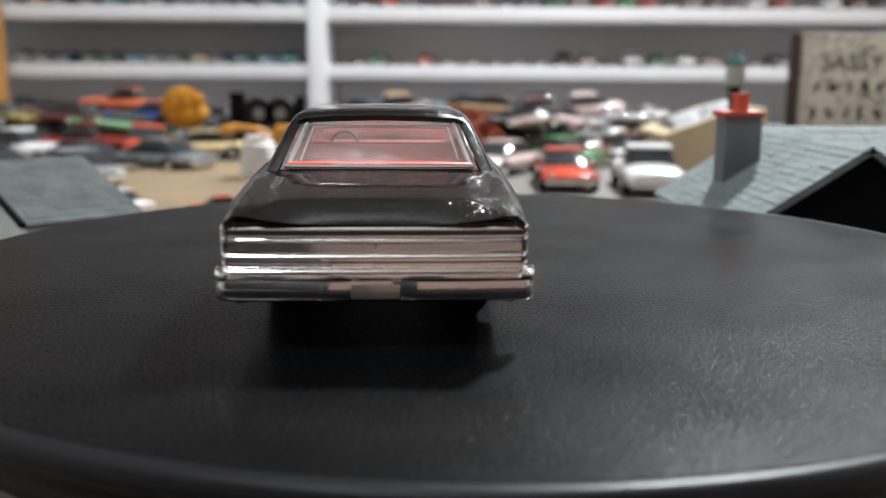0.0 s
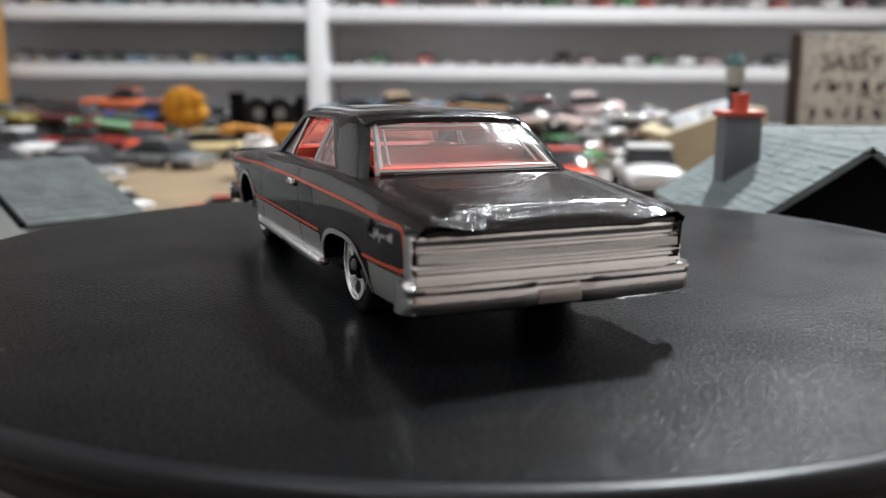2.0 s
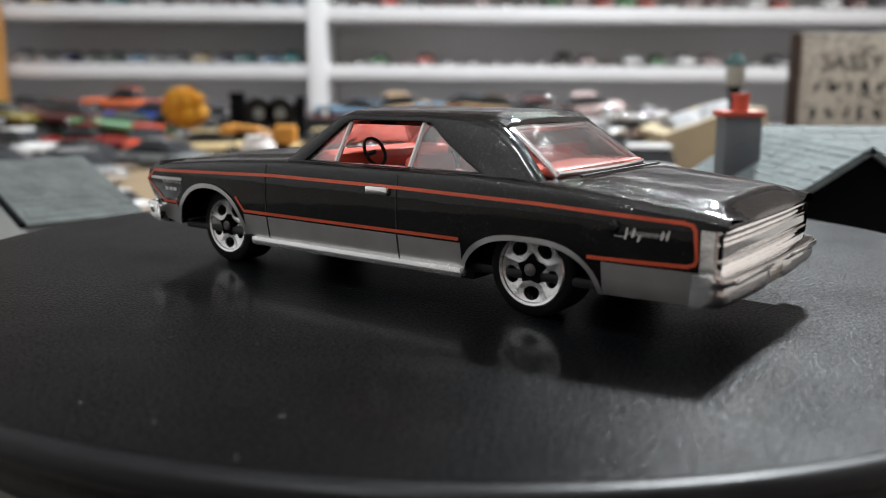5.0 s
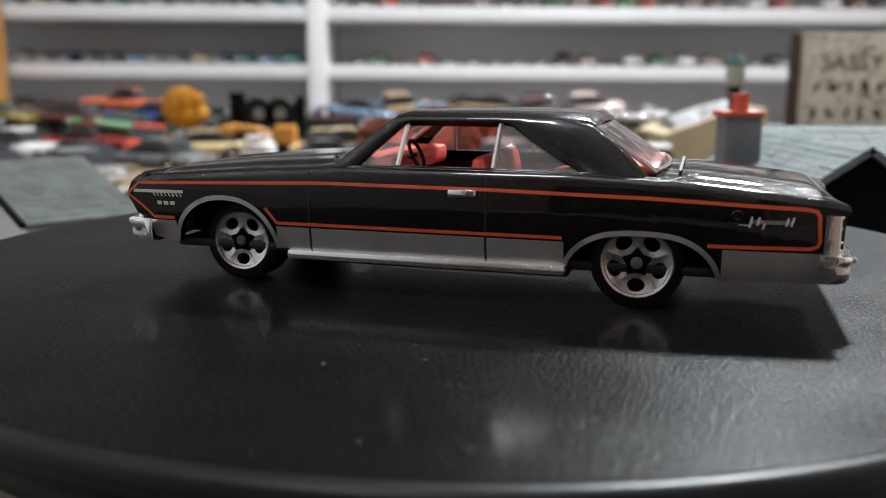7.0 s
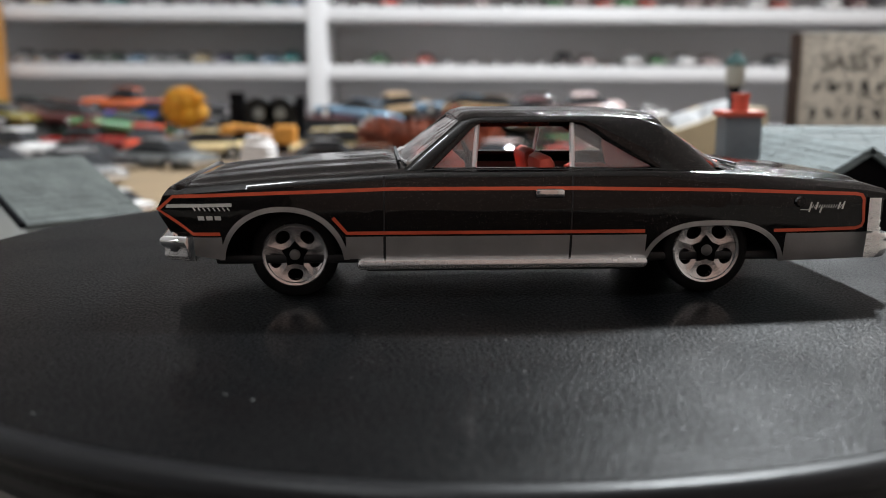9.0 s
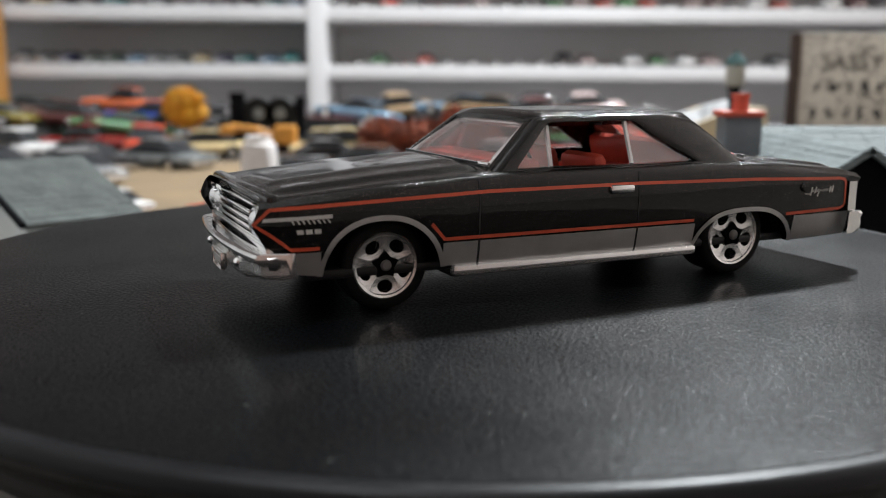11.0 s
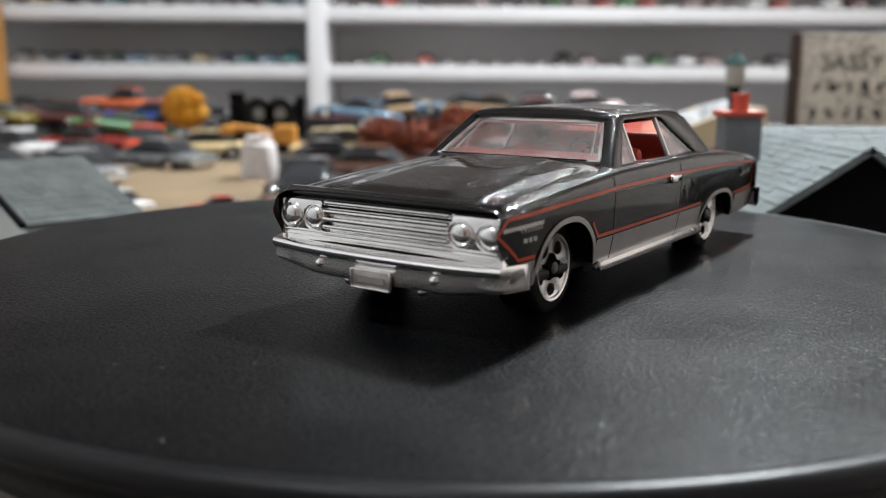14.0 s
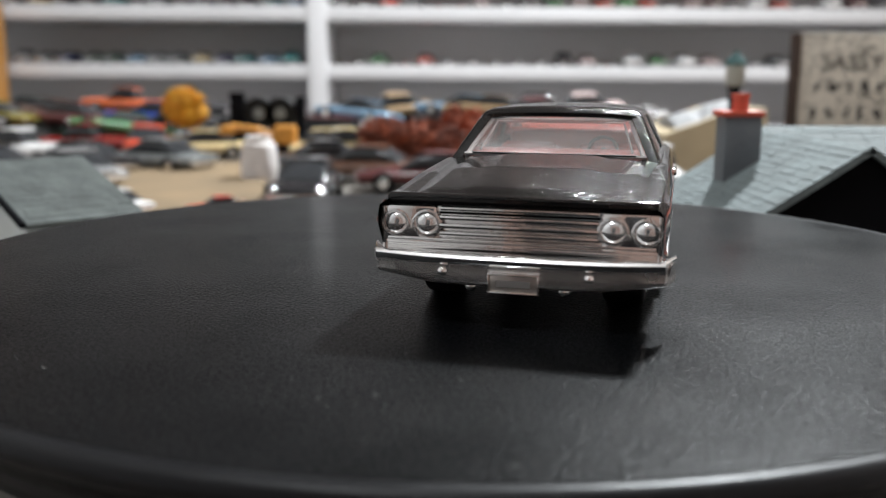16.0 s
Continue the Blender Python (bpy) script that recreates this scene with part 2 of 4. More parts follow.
def build_greenhouse(car):
    outer = [(14.2, 13.9), (11.8, 15.9), (7.8, 19.2), (6.6, 19.55), (-4, 19.7), (-7.5, 19.68), (-11.4, 19.55), (-14.1, 18.7), (-16.9, 16.6), (-19.8, 13.9), (-10, 13.9), (0, 13.9)]
    inner = [(10.7, 14.3), (9.4, 15.5), (6.4, 18.4), (5.5, 18.8), (-4, 18.9), (-4.9, 18.85), (-5.8, 18.35), (-7.4, 17.2), (-10.2, 15.6), (-12.6, 14.35), (-9, 14.3), (0, 14.3)]
    for s in (-1, 1):
        bm = bmesh.new()
        loops = []
        for f, inset in ((0.0, 0.55), (0.02, 0.22), (0.08, 0.04), (0.2, -0.06), (0.4, -0.14), (0.6, -0.14), (0.8, -0.06), (0.92, 0.04), (0.98, 0.22), (1.0, 0.5), (1.0, 1.25), (0.0, 1.25)):
            pts = [(a[0] + (b[0] - a[0]) * f, a[1] + (b[1] - a[1]) * f) for a, b in zip(outer, inner)]
            loops.append(mm([(s * (glass_x(y, z) - inset), y, z) for y, z in pts]))
        add_rings(bm, loops + [loops[0]], caps=False)
        bmesh.ops.remove_doubles(bm, verts=bm.verts, dist=1e-6)
        part("side_pillar", bm, PAINT, car, "black windscreen and sail pillars")
    bm = bmesh.new()
    rings = []
    prof = [(-9.75, 19.0), (-9.5, 19.55), (-8.6, 19.9), (-5, 20.14), (0, 20.22), (5, 20.14), (8.6, 19.9), (9.5, 19.55), (9.75, 19.0)]
    for y, dz, k in ((8.0, -0.75, 1.03), (7.4, -0.3, 1.02), (6.2, -0.03, 1.0), (0, 0.0, 0.995), (-5, 0.02, 0.98), (-10, 0.0, 0.965), (-13.2, -0.22, 0.955), (-14.1, -0.75, 0.95)):
        up = [(x * k, y, z + dz) for x, z in prof]
        dn = [(x * k * 0.93, y, z + dz - 0.55) for x, z in reversed(prof)]
        rings.append(mm(up + dn))
    add_rings(bm, rings)
    part("roof", bm, PAINT, car, "glossy black roof with pale reflections")

    def pane(name, base, top, thick, label):
        """A sheet of clear plastic from a base line to a top line: (y, z, half width)."""
        bm = bmesh.new()
        rings = []
        for i in range(9):
            k = i / 8
            y, z, w = (a + (b - a) * k for a, b in zip(base, top))
            bow = 0.35 * math.sin(k * math.pi)
            sgn = 1 if base[0] > top[0] else -1
            front = [(w * j / 8, y + sgn * bow + sgn * 0.9 * (1 - (j / 8) ** 2), z) for j in range(-8, 9)]
            back = [(x * 0.97, yy - sgn * thick, zz - thick * 0.4) for x, yy, zz in reversed(front)]
            rings.append(mm(front + back))
        add_rings(bm, rings)
        ob = part(name, bm, CLEAR, car, label)
        ob.visible_shadow = False
        # moulded rim of the clear insert
        bm = bmesh.new()
        for s in (-1, 1):
            a = Vector((s * base[2] * 0.93, base[0], base[1] + 0.1)) * 0.001
            b = Vector((s * top[2] * 0.93, top[0], top[1] - 0.2)) * 0.001
            add_bar(bm, a, b, 0.00028)
        sgn = 1 if base[0] > top[0] else -1
        for (yy, zz, ww), up in ((base, 0.35), (top, -0.35)):
            for i in range(-8, 8):
                a, b = i / 8, (i + 1) / 8
                p = Vector((ww * 0.95 * a, yy + sgn * 0.9 * (1 - a * a), zz + up)) * 0.001
                q = Vector((ww * 0.95 * b, yy + sgn * 0.9 * (1 - b * b), zz + up)) * 0.001
                add_bar(bm, p, q, 0.00022)
        # inner frame line of the moulding
        y2, z2, w2 = (a + (b - a) * 0.16 for a, b in zip(base, top))
        y3, z3, w3 = (a + (b - a) * 0.86 for a, b in zip(base, top))
        corners = [Vector((sx * ww * 0.83, yy - sgn * 0.6 + sgn * 0.35, zz)) * 0.001 for yy, zz, ww, sx in ((y2, z2, w2, -1), (y3, z3, w3, -1), (y3, z3, w3, 1), (y2, z2, w2, 1))]
        for a, b in zip(corners, corners[1:]):
            add_bar(bm, a, b, 0.00014)
        part("window_rim", bm, RIM_CLEAR, ob, "bright moulded edge of the clear window")

    pane("windscreen", (13.4, 14.35, 11.2), (7.5, 18.95, 8.95), 0.5, "clear plastic windscreen")
    pane("rear_window", (-20.4, 14.2, 10.2), (-13.8, 18.85, 8.5), 0.5, "clear plastic rear window with bright edges")
    for s in (-1, 1):
        for name, pts in (("vent_window", [(10.9, 14.3), (6.8, 18.3), (6.0, 18.6), (6.5, 14.3)]), ("quarter_window", [(-3.9, 14.3), (-4.2, 18.8), (-5.6, 18.5), (-12.4, 14.4)])):
            bm = bmesh.new()
            add_rings(bm, [mm([(s * (glass_x(y, z) - d), y, z) for y, z in pts]) for d in (0.35, 0.85)])
            ob = part(name, bm, ROUGH_CLEAR, car, "clear plastic side window")
            ob.visible_shadow = False
            bm = bmesh.new()
            k = pts[2:4] if name == "vent_window" else pts[0:2]
            a, b = [Vector((s * (glass_x(y, z) - 0.5), y, z)) * 0.001 for y, z in k]
            add_bar(bm, a, b, 0.00028)
            part("window_rim", bm, RIM_CLEAR, ob, "bright moulded edge of the clear window")


def add_bar(bm, a, b, r, sides=6):
    """A round bar from a to b."""
    d = (b - a)
    q = d.to_track_quat("Z", "Y").to_matrix()
    rings = [[tuple(p + q @ Vector((r * math.cos(2 * math.pi * i / sides), r * math.sin(2 * math.pi * i / sides), 0))) for i in range(sides)] for p in (a, b)]
    return add_rings(bm, rings)


DULL_HUB = mat("dull_hub_grey", (0.16, 0.155, 0.15), 0.45, 0.3, 0.1, 500)
RIM_CLEAR = mat("moulded_clear_edge", (0.72, 0.68, 0.67), 0.10, 0.5, 0.05, 500)


def side_strip(bm, s, path, width, lift):
    """A flat printed line along a path of (y, z) on the body's side."""
    dense = []
    for (y0, z0), (y1, z1) in zip(path, path[1:]):
        n = max(1, int(math.hypot(y1 - y0, z1 - z0) / 0.8))
        dense += [(y0 + (y1 - y0) * i / n, z0 + (z1 - z0) * i / n) for i in range(n)]
    dense.append(path[-1])
    left, right = [], []
    for i, (y, z) in enumerate(dense):
        a, b = dense[max(i - 1, 0)], dense[min(i + 1, len(dense) - 1)]
        ty, tz = b[0] - a[0], b[1] - a[1]
        l = math.hypot(ty, tz) or 1
        ny, nz = -tz / l * width / 2, ty / l * width / 2
        for lst, k in ((left, 1), (right, -1)):
            yy, zz = y + ny * k, z + nz * k
            lst.append((s * (side_x(yy, zz) + lift), shear(yy, zz), zz))
    add_rings(bm, [mm(left), mm(right)], closed=False)


def band(bm, s, ys, low, high, lift):
    """A painted band between two heights along the body's side."""
    rings = []
    for k in range(5):
        row = []
        for y in ys:
            a, b = low(y), high(y)
            z = a + (b - a) * k / 4
            row.append((s * (side_x(y, z) + lift), shear(y, z), z))
        rings.append(mm(row))
    add_rings(bm, rings, closed=False)


def span(a, b, step=0.4):
    n = max(2, int(abs(b - a) / step))
    return [a + (b - a) * i / n for i in range(n + 1)]


def build_side_trim(car):
    for s in (-1, 1):
        for a, b in ((-37.0, -27.0), (-11.7, -3.75), (-3.5, 15.8), (16.05, 19.9), (32.6, 36.6)):
            bm = bmesh.new()
            band(bm, s, span(a, b), lambda y: arch(y) + 0.02, lambda y: 7.4, 0.035)
            part("silver_lower_panel", bm, SILVER, car, "silver painted lower panel")
        for c, cut in ((26.3, 6.8), (-19.2, 7.9)):
            bm = bmesh.new()
            ys = [c + cut * math.sin(math.pi * (i / 60 - 0.5)) for i in range(61)]
            band(bm, s, ys, lambda y: arch(y) - 0.02, lambda y: max(arch(y, 0.52), arch(y) + 0.05) if abs(y - c) < cut else arch(y), 0.14)
            part("wheel_arch_trim", bm, SILVER, car, "silver wheel arch moulding")
        bm = bmesh.new()
        add_box(bm, s * 0.0130, 0.0034, 0.00440, 0.0014, 0.0308, 0.0012, 0.0005)
        part("sill", bm, SILL_SILVER, car, "silver side sill")
        bm = bmesh.new()
        front = [(21.2, 9.4), (19.8, 7.78), (-11.5, 7.78)]
        loop = [(-25.6, 7.7), (-35.0, 7.85), (-35.7, 8.1), (-35.9, 8.6), (-35.6, 11.0), (-35.2, 11.45), (-34.4, 11.6), (-20, 12.1), (-4, 12.35), (15, 12.35), (37.0, 11.6), (37.9, 10.3), (35.6, 7.75), (32.7, 7.75)]
        side_strip(bm, s, front, 0.36, 0.055)
        side_strip(bm, s, loop, 0.36, 0.055)
        part("pinstripe", bm, RED_TAMPO, car, "orange-red printed pinstripe")
        bm = bmesh.new()
        for y in (15.95, -3.62):
            side_strip(bm, s, [(y, 13.6), (y, 5.2)], 0.16, 0.05)
        part("door_gap", bm, DARK, car, "dark door shut line")
        bm = bmesh.new()
        add_box(bm, s * 0.01370, -0.0012, 0.01185, 0.0008, 0.0031, 0.0010, 0.0003)
        part("door_handle", bm, CHROME, car, "chrome door handle")
        # maker's script and model marks as plain bars
        bm = bmesh.new()
        wave = [(-29.5 - 0.10 * i + 0.10 * (i % 2), 10.12 + (0.34 if i % 2 else -0.02)) for i in range(38)]
        side_strip(bm, s, wave, 0.13, 0.06)
        for y, z0, z1 in ((-29.4, 9.7, 10.75), (-30.1, 9.95, 10.75), (-30.6, 9.6, 10.2), (-32.7, 9.95, 10.7), (-33.2, 9.95, 10.8)):
            side_strip(bm, s, [(y + 0.1, z0), (y - 0.12, z1)], 0.20, 0.062)
        side_strip(bm, s, [(-28.3, 9.95), (-29.4, 9.9)], 0.10, 0.06)
        part("script_print", bm, WHITE_TAMPO, car, "pale printed script")
        bm = bmesh.new()
        add_lathe(bm, mm([(0.0, s * 0.25), (0.45, s * 0.22), (0.6, 0.0)]), 16, "X", (s * 0.01345, -0.0282, 0.0108))
        part("filler_cap", bm, PAINT, car, "round black fuel filler cap")
        bm = bmesh.new()
        side_strip(bm, s, [(31.3, 10.75), (37.3, 10.65)], 0.36, 0.06)
        for k in range(8):
            side_strip(bm, s, [(31.5 + k * 0.45, 10.15), (31.75 + k * 0.45, 10.5)], 0.12, 0.06)
        part("fender_badge", bm, WHITE_TAMPO, car, "pale printed fender badge")
        bm = bmesh.new()
        for y in (34.6, 33.8, 33.0):
            side_strip(bm, s, [(y, 9.4), (y - 0.6, 9.4)], 0.42, 0.06)
        part("model_mark", bm, WHITE_TAMPO, car, "pale printed mark")


def build_wheel(name, radius, rim_r, width):
    """A wheel about the x axis, its face towards +x."""
    R, r, w = radius, rim_r, width
    bm = lathe(mm([(r * 0.95, -w / 2), (R - 0.35, -w / 2), (R, -w / 2 + 0.35), (R, w / 2 - 0.4), (R - 0.15, w / 2 - 0.15), (R - 0.5, w / 2), (r + 0.12, w / 2 + 0.02), (r, w / 2 - 0.1), (r * 0.95, w / 2 - 1.3)]), 56, "X")
    tyre = new(name, mesh_of(name, bm, TYRE))
    bm = bmesh.new()
    # raised lip
    lip = [(r, w / 2 - 0.6), (r + 0.1, w / 2 + 0.05), (r - 0.05, w / 2 + 0.2), (r - 0.28, w / 2 + 0.12), (r - 0.4, w / 2 - 0.1)]
    add_rings(bm, [mm([(h, q * math.cos(2 * math.pi * i / 56), q * math.sin(2 * math.pi * i / 56)) for i in range(56)]) for q, h in lip], caps=False)
    hub, outer = r * 0.30, r * 0.93
    hole_at, half = r * 0.635, math.pi / 5
    for k in range(5):
        mid = 2 * math.pi * k / 5 + math.pi / 2 + math.pi / 5
        front, back, rimf = [], [], []
        for i in range(28):
            a = 2 * math.pi * i / 28
            # teardrop hole, wider towards the hub
            hr = r * (0.205 + 0.02 * math.cos(a) - 0.012 * math.cos(2 * a))
            hx, hy = hole_at + hr * math.cos(a), hr * 1.12 * math.sin(a)
            far = hr
            while True:
                qx, qy = hole_at + far * math.cos(a), far * math.sin(a)
                rad, ang = math.hypot(qx, qy), abs(math.atan2(qy, qx))
                if rad > outer or rad < hub or ang > half or far > r:
                    break
                far += r * 0.01
            for lst, px, py, x in ((front, qx, qy, w / 2 + 0.05), (rimf, hx, hy, w / 2 - 0.02), (back, hx, hy, w / 2 - 1.15)):
                if lst is not back:
                    x -= 0.28 * (1 - (math.hypot(px, py) / r) ** 2)
                ca, sa = math.cos(mid), math.sin(mid)
                lst.append((x, px * ca - py * sa, px * sa + py * ca))
        add_rings(bm, [mm(front), mm(rimf), mm(back)], caps=False)
    ob = part("rim", bm, ALLOY, tyre, "chrome five-spoke rim")
    bm = lathe(mm([(0.0, w / 2 - 1.15), (r * 0.96, w / 2 - 1.15), (r * 0.96, w / 2 - 1.28), (0, w / 2 - 1.28)]), 32, "X")
    part("wheel_back", bm, HOLLOW, tyre, "black recess behind the spokes")
    bm = bmesh.new()
    star = []
    for i in range(20):
        a = 2 * math.pi * i / 20 + math.pi / 2
        rr = r * (0.43 if i % 4 == 0 else (0.33 if i % 2 else 0.28))
        star.append((rr * math.cos(a), rr * math.sin(a)))
    add_rings(bm, [mm([(w / 2 - 0.3, a, b) for a, b in star]), mm([(w / 2 + 0.13, a, b) for a, b in star]), mm([(w / 2 + 0.16, a * 0.7, b * 0.7) for a, b in star])])
    part("hub_star", bm, HOLLOW, tyre, "black painted star-shaped hub")
    bm = lathe(mm([(0.0, w / 2 + 0.42), (r * 0.12, w / 2 + 0.40), (r * 0.17, w / 2 + 0.25), (r * 0.17, w / 2)]), 20, "X")
    part("hub_cap", bm, DULL_HUB, tyre, "small dull silver hub cap")
    return tyre


def build_front(car):
    def put(name, bm, material, parent, label=""):
        bmesh.ops.scale(bm, vec=(1.05, 1, 1), verts=bm.verts)
        return part(name, bm, material, parent, label)

    bm = bmesh.new()
    # grille surround with two round lamp seats on each side and ribs between
    add_box(bm, 0, 0.0366, 0.00965, 0.0247, 0.0010, 0.0041, 0.0003)
    for z, dy, h in ((11.42, 0.6, 0.34), (10.6, 0.85, 0.42), (9.85, 0.95, 0.46), (9.1, 0.9, 0.42), (8.45, 0.75, 0.34), (8.0, 0.6, 0.45)):
        add_box(bm, 0, 0.0366 + dy * 0.001, z * 0.001, 0.0142 if z > 8.5 else 0.0240, 0.0008, h * 0.001, h * 0.0004)
    for s in (-1, 1):
        add_box(bm, s * 0.0099, 0.03715, 0.0098, 0.0052, 0.0009, 0.0037, 0.0004)
        add_box(bm, s * 0.0123, 0.03695, 0.0095, 0.0004, 0.0014, 0.0040, 0.0001)
    add_box(bm, 0, 0.0368, 0.0078, 0.0244, 0.0014, 0.0010, 0.0002)
    grille = put("grille", bm, CHROME, car, "chrome grille with horizontal bars")
    # a thin black strip draws the shade in the gap under the top bar
    for z, h in ((11.02, 0.20),):
        put("grille_shade_strip", box(0, 0.0371, z * 0.001, 0.0143, 0.0006, h * 0.001), HOLLOW, grille, "black strip drawn as the shaded gap between the bars")
    for x in (-11.2, -8.3, 8.3, 11.2):
        bm = bmesh.new()
        add_lathe(bm, mm([(0.0, 0.60), (0.5, 0.55), (0.85, 0.38), (1.05, 0.14), (1.1, 0.05), (1.25, 0.22), (1.38, 0.17), (1.42, -0.2)]), 28, "Y", (x * 0.001, 0.0375, 0.0099))
        put("headlight", bm, LENS, grille, "round clear and chrome headlight")
    bm = bmesh.new()
    prof = [(4.35, -0.9), (4.4, -0.1), (4.6, 0.3), (5.0, 0.52), (5.5, 0.62), (6.1, 0.62), (6.4, 0.68), (6.6, 0.92), (6.85, 1.08), (7.1, 1.1), (7.35, 0.92), (7.5, 0.5), (7.5, -0.6)]
    rings = []
    for i in range(33):
        x = -13.7 + 27.4 * i / 32
        e = abs(x) / 13.7
        back = 1.1 * e ** 2 + (2.0 * ((e - 0.93) / 0.07) ** 2 if e > 0.93 else 0)
        rings.append(mm([(x, 38.6 + dy * (0.55 if e > 0.985 else 1) - back, z + (0.35 * max(0, e - 0.6) if z > 5 else 1.9 * max(0, e - 0.55))) for z, dy in prof]))
    add_rings(bm, rings)
    for f in bm.faces:
        f.material_index = 1 if f.calc_center_median().z < 0.0064 else 0
    bumper = put("front_bumper", bm, [CHROME, SILL_SILVER], car, "chrome front bumper with a satin silver lower face")
    for s in (-1, 1):
        bm = bmesh.new()
        rings = []
        for y, x0, x1, z0, z1 in ((37.6, 12.2, 13.3, 6.0, 7.4), (36.9, 12.3, 13.5, 5.9, 7.5), (36.2, 12.4, 13.45, 6.0, 7.35), (35.5, 12.5, 13.3, 6.3, 7.1)):
            e = 0.25
            rings.append(mm([(s * x0, y, z0), (s * (x1 - e), y, z0), (s * x1, y, z0 + 0.5), (s * x1, y, z1 - e), (s * (x1 - e), y, z1), (s * x0, y, z1)]))
        add_rings(bm, rings)
        put("bumper_end", bm, CHROME, bumper, "wrapped chrome bumper end")
    bm = box(0, 0.0393, 0.0050, 0.0043, 0.0005, 0.0017, 0.0002)
    put("number_plate", bm, PLATE, bumper, "small pale number plate")
    bm = bmesh.new()
    for x, z, sx, sz in ((0, 5.85, 4.6, 0.18), (0, 4.15, 4.6, 0.18), (-2.2, 5.0, 0.18, 1.8), (2.2, 5.0, 0.18, 1.8)):
        add_box(bm, x * 0.001, 0.0395, z * 0.001, sx * 0.001, 0.0005, sz * 0.001, 0.0001)
    put("plate_frame", bm, CHROME, bumper, "raised bright plate frame")
    bm = bmesh.new()
    add_box(bm, 0, 0.03957, 0.0050, 0.0030, 0.00012, 0.0006)
    put("plate_bar", bm, SILVER, bumper, "illegible plate marks")
    for s in (-1, 1):
        bm = bmesh.new()
        bmesh.ops.create_uvsphere(bm, u_segments=16, v_segments=10, radius=0.00048, matrix=Matrix.Translation((s * 0.0065, 0.03888, 0.0057)))
        put("bumper_lamp", bm, CHROME, bumper, "small round chrome lamp")
        bm = bmesh.new()
        bmesh.ops.create_uvsphere(bm, u_segments=14, v_segments=8, radius=0.0005, matrix=Matrix.Translation((s * 0.0042, 0.0374, 0.0041)))
        put("tow_eye", bm, CHROME, bumper, "tiny chrome rivet under the bumper")


def end_steps(u):
    """Steps from -1 to 1 that crowd towards both ends."""
    return math.copysign(1 - (1 - abs(u)) ** 2.2, u)


def build_rear(car):
    def put(name, bm, material, parent, label=""):
        bmesh.ops.scale(bm, vec=(1.03, 1, 1), verts=bm.verts)
        return part(name, bm, material, parent, label)

    bm = bmesh.new()
    prof = [(7.35, -0.9), (7.38, 0.2), (7.4, 0.35), (7.65, 0.58), (7.9, 0.5), (8.05, 0.05), (8.3, 0.0), (8.45, 0.42), (8.6, 0.55), (8.75, 0.42), (8.85, 0.0), (9.3, -0.05), (9.7, 0.1), (9.85, 0.38), (10.0, 0.45), (10.12, 0.35), (10.22, 0.0), (10.7, 0.08), (10.82, 0.42), (10.97, 0.55), (11.1, 0.45), (11.13, 0.2), (11.15, -0.9)]
    rings = []
    for i in range(49):
        x = 12.75 * end_steps(i / 24 - 1)
        e = abs(x) / 12.75
        roll = 0.3 * (1 - math.sqrt(max(0.0, 1 - ((e - 0.97) / 0.03) ** 2))) if e > 0.97 else 0.0
        rings.append(mm([(x, -(37.6 + (dy if dy < -0.8 else dy * (1 - ease(0.965, 0.99, e)) + 0.3 * ease(0.965, 0.99, e))) + 0.35 * e ** 3 + roll, z) for z, dy in prof]))
    add_rings(bm, rings)
    tail = put("tail_panel", bm, CHROME, car, "ribbed chrome tail panel")
    for s in (-1, 1):
        bm = box(s * 0.0061, -0.03756, 0.0093, 0.0121, 0.0002, 0.00075)
        put("tail_lamp", bm, LENS, tail, "long narrow tail lamp strip")
    bm = bmesh.new()
    prof = [(4.6, -0.8), (4.62, 0.1), (4.75, 0.5), (5.1, 0.78), (5.6, 0.9), (6.2, 0.86), (6.5, 0.8), (6.7, 0.95), (6.95, 1.06), (7.2, 1.0), (7.4, 0.7), (7.45, -0.6)]
    rings = []
    for i in range(57):
        x = 13.35 * end_steps(i / 28 - 1)
        e = abs(x) / 13.35
        inn = 0.35 if abs(x) < 2.9 else 0.0
        back = 0.5 * e ** 2 + (1.3 * (1 - math.sqrt(max(0.0, 1 - ((e - 0.93) / 0.07) ** 2))) if e > 0.93 else 0)
        rings.append(mm([(x, -(38.1 + dy - (inn if z < 6.8 else 0)) + back, z + (0.8 * max(0, e - 0.85) if z < 6 else 0)) for z, dy in prof]))
    add_rings(bm, rings)
    bumper = put("rear_bumper", bm, CHROME, car, "wide chrome rear bumper")
    for s in (-1, 1):
        bm = box(s * 0.0076, -0.03895, 0.0069, 0.0088, 0.0003, 0.0005, 0.0001)
        put("bumper_rib", bm, CHROME, bumper)
    bm = box(0, -0.0384, 0.0056, 0.0041, 0.0006, 0.0013, 0.00015)
    put("number_plate", bm, PLATE, bumper, "small pale number plate")


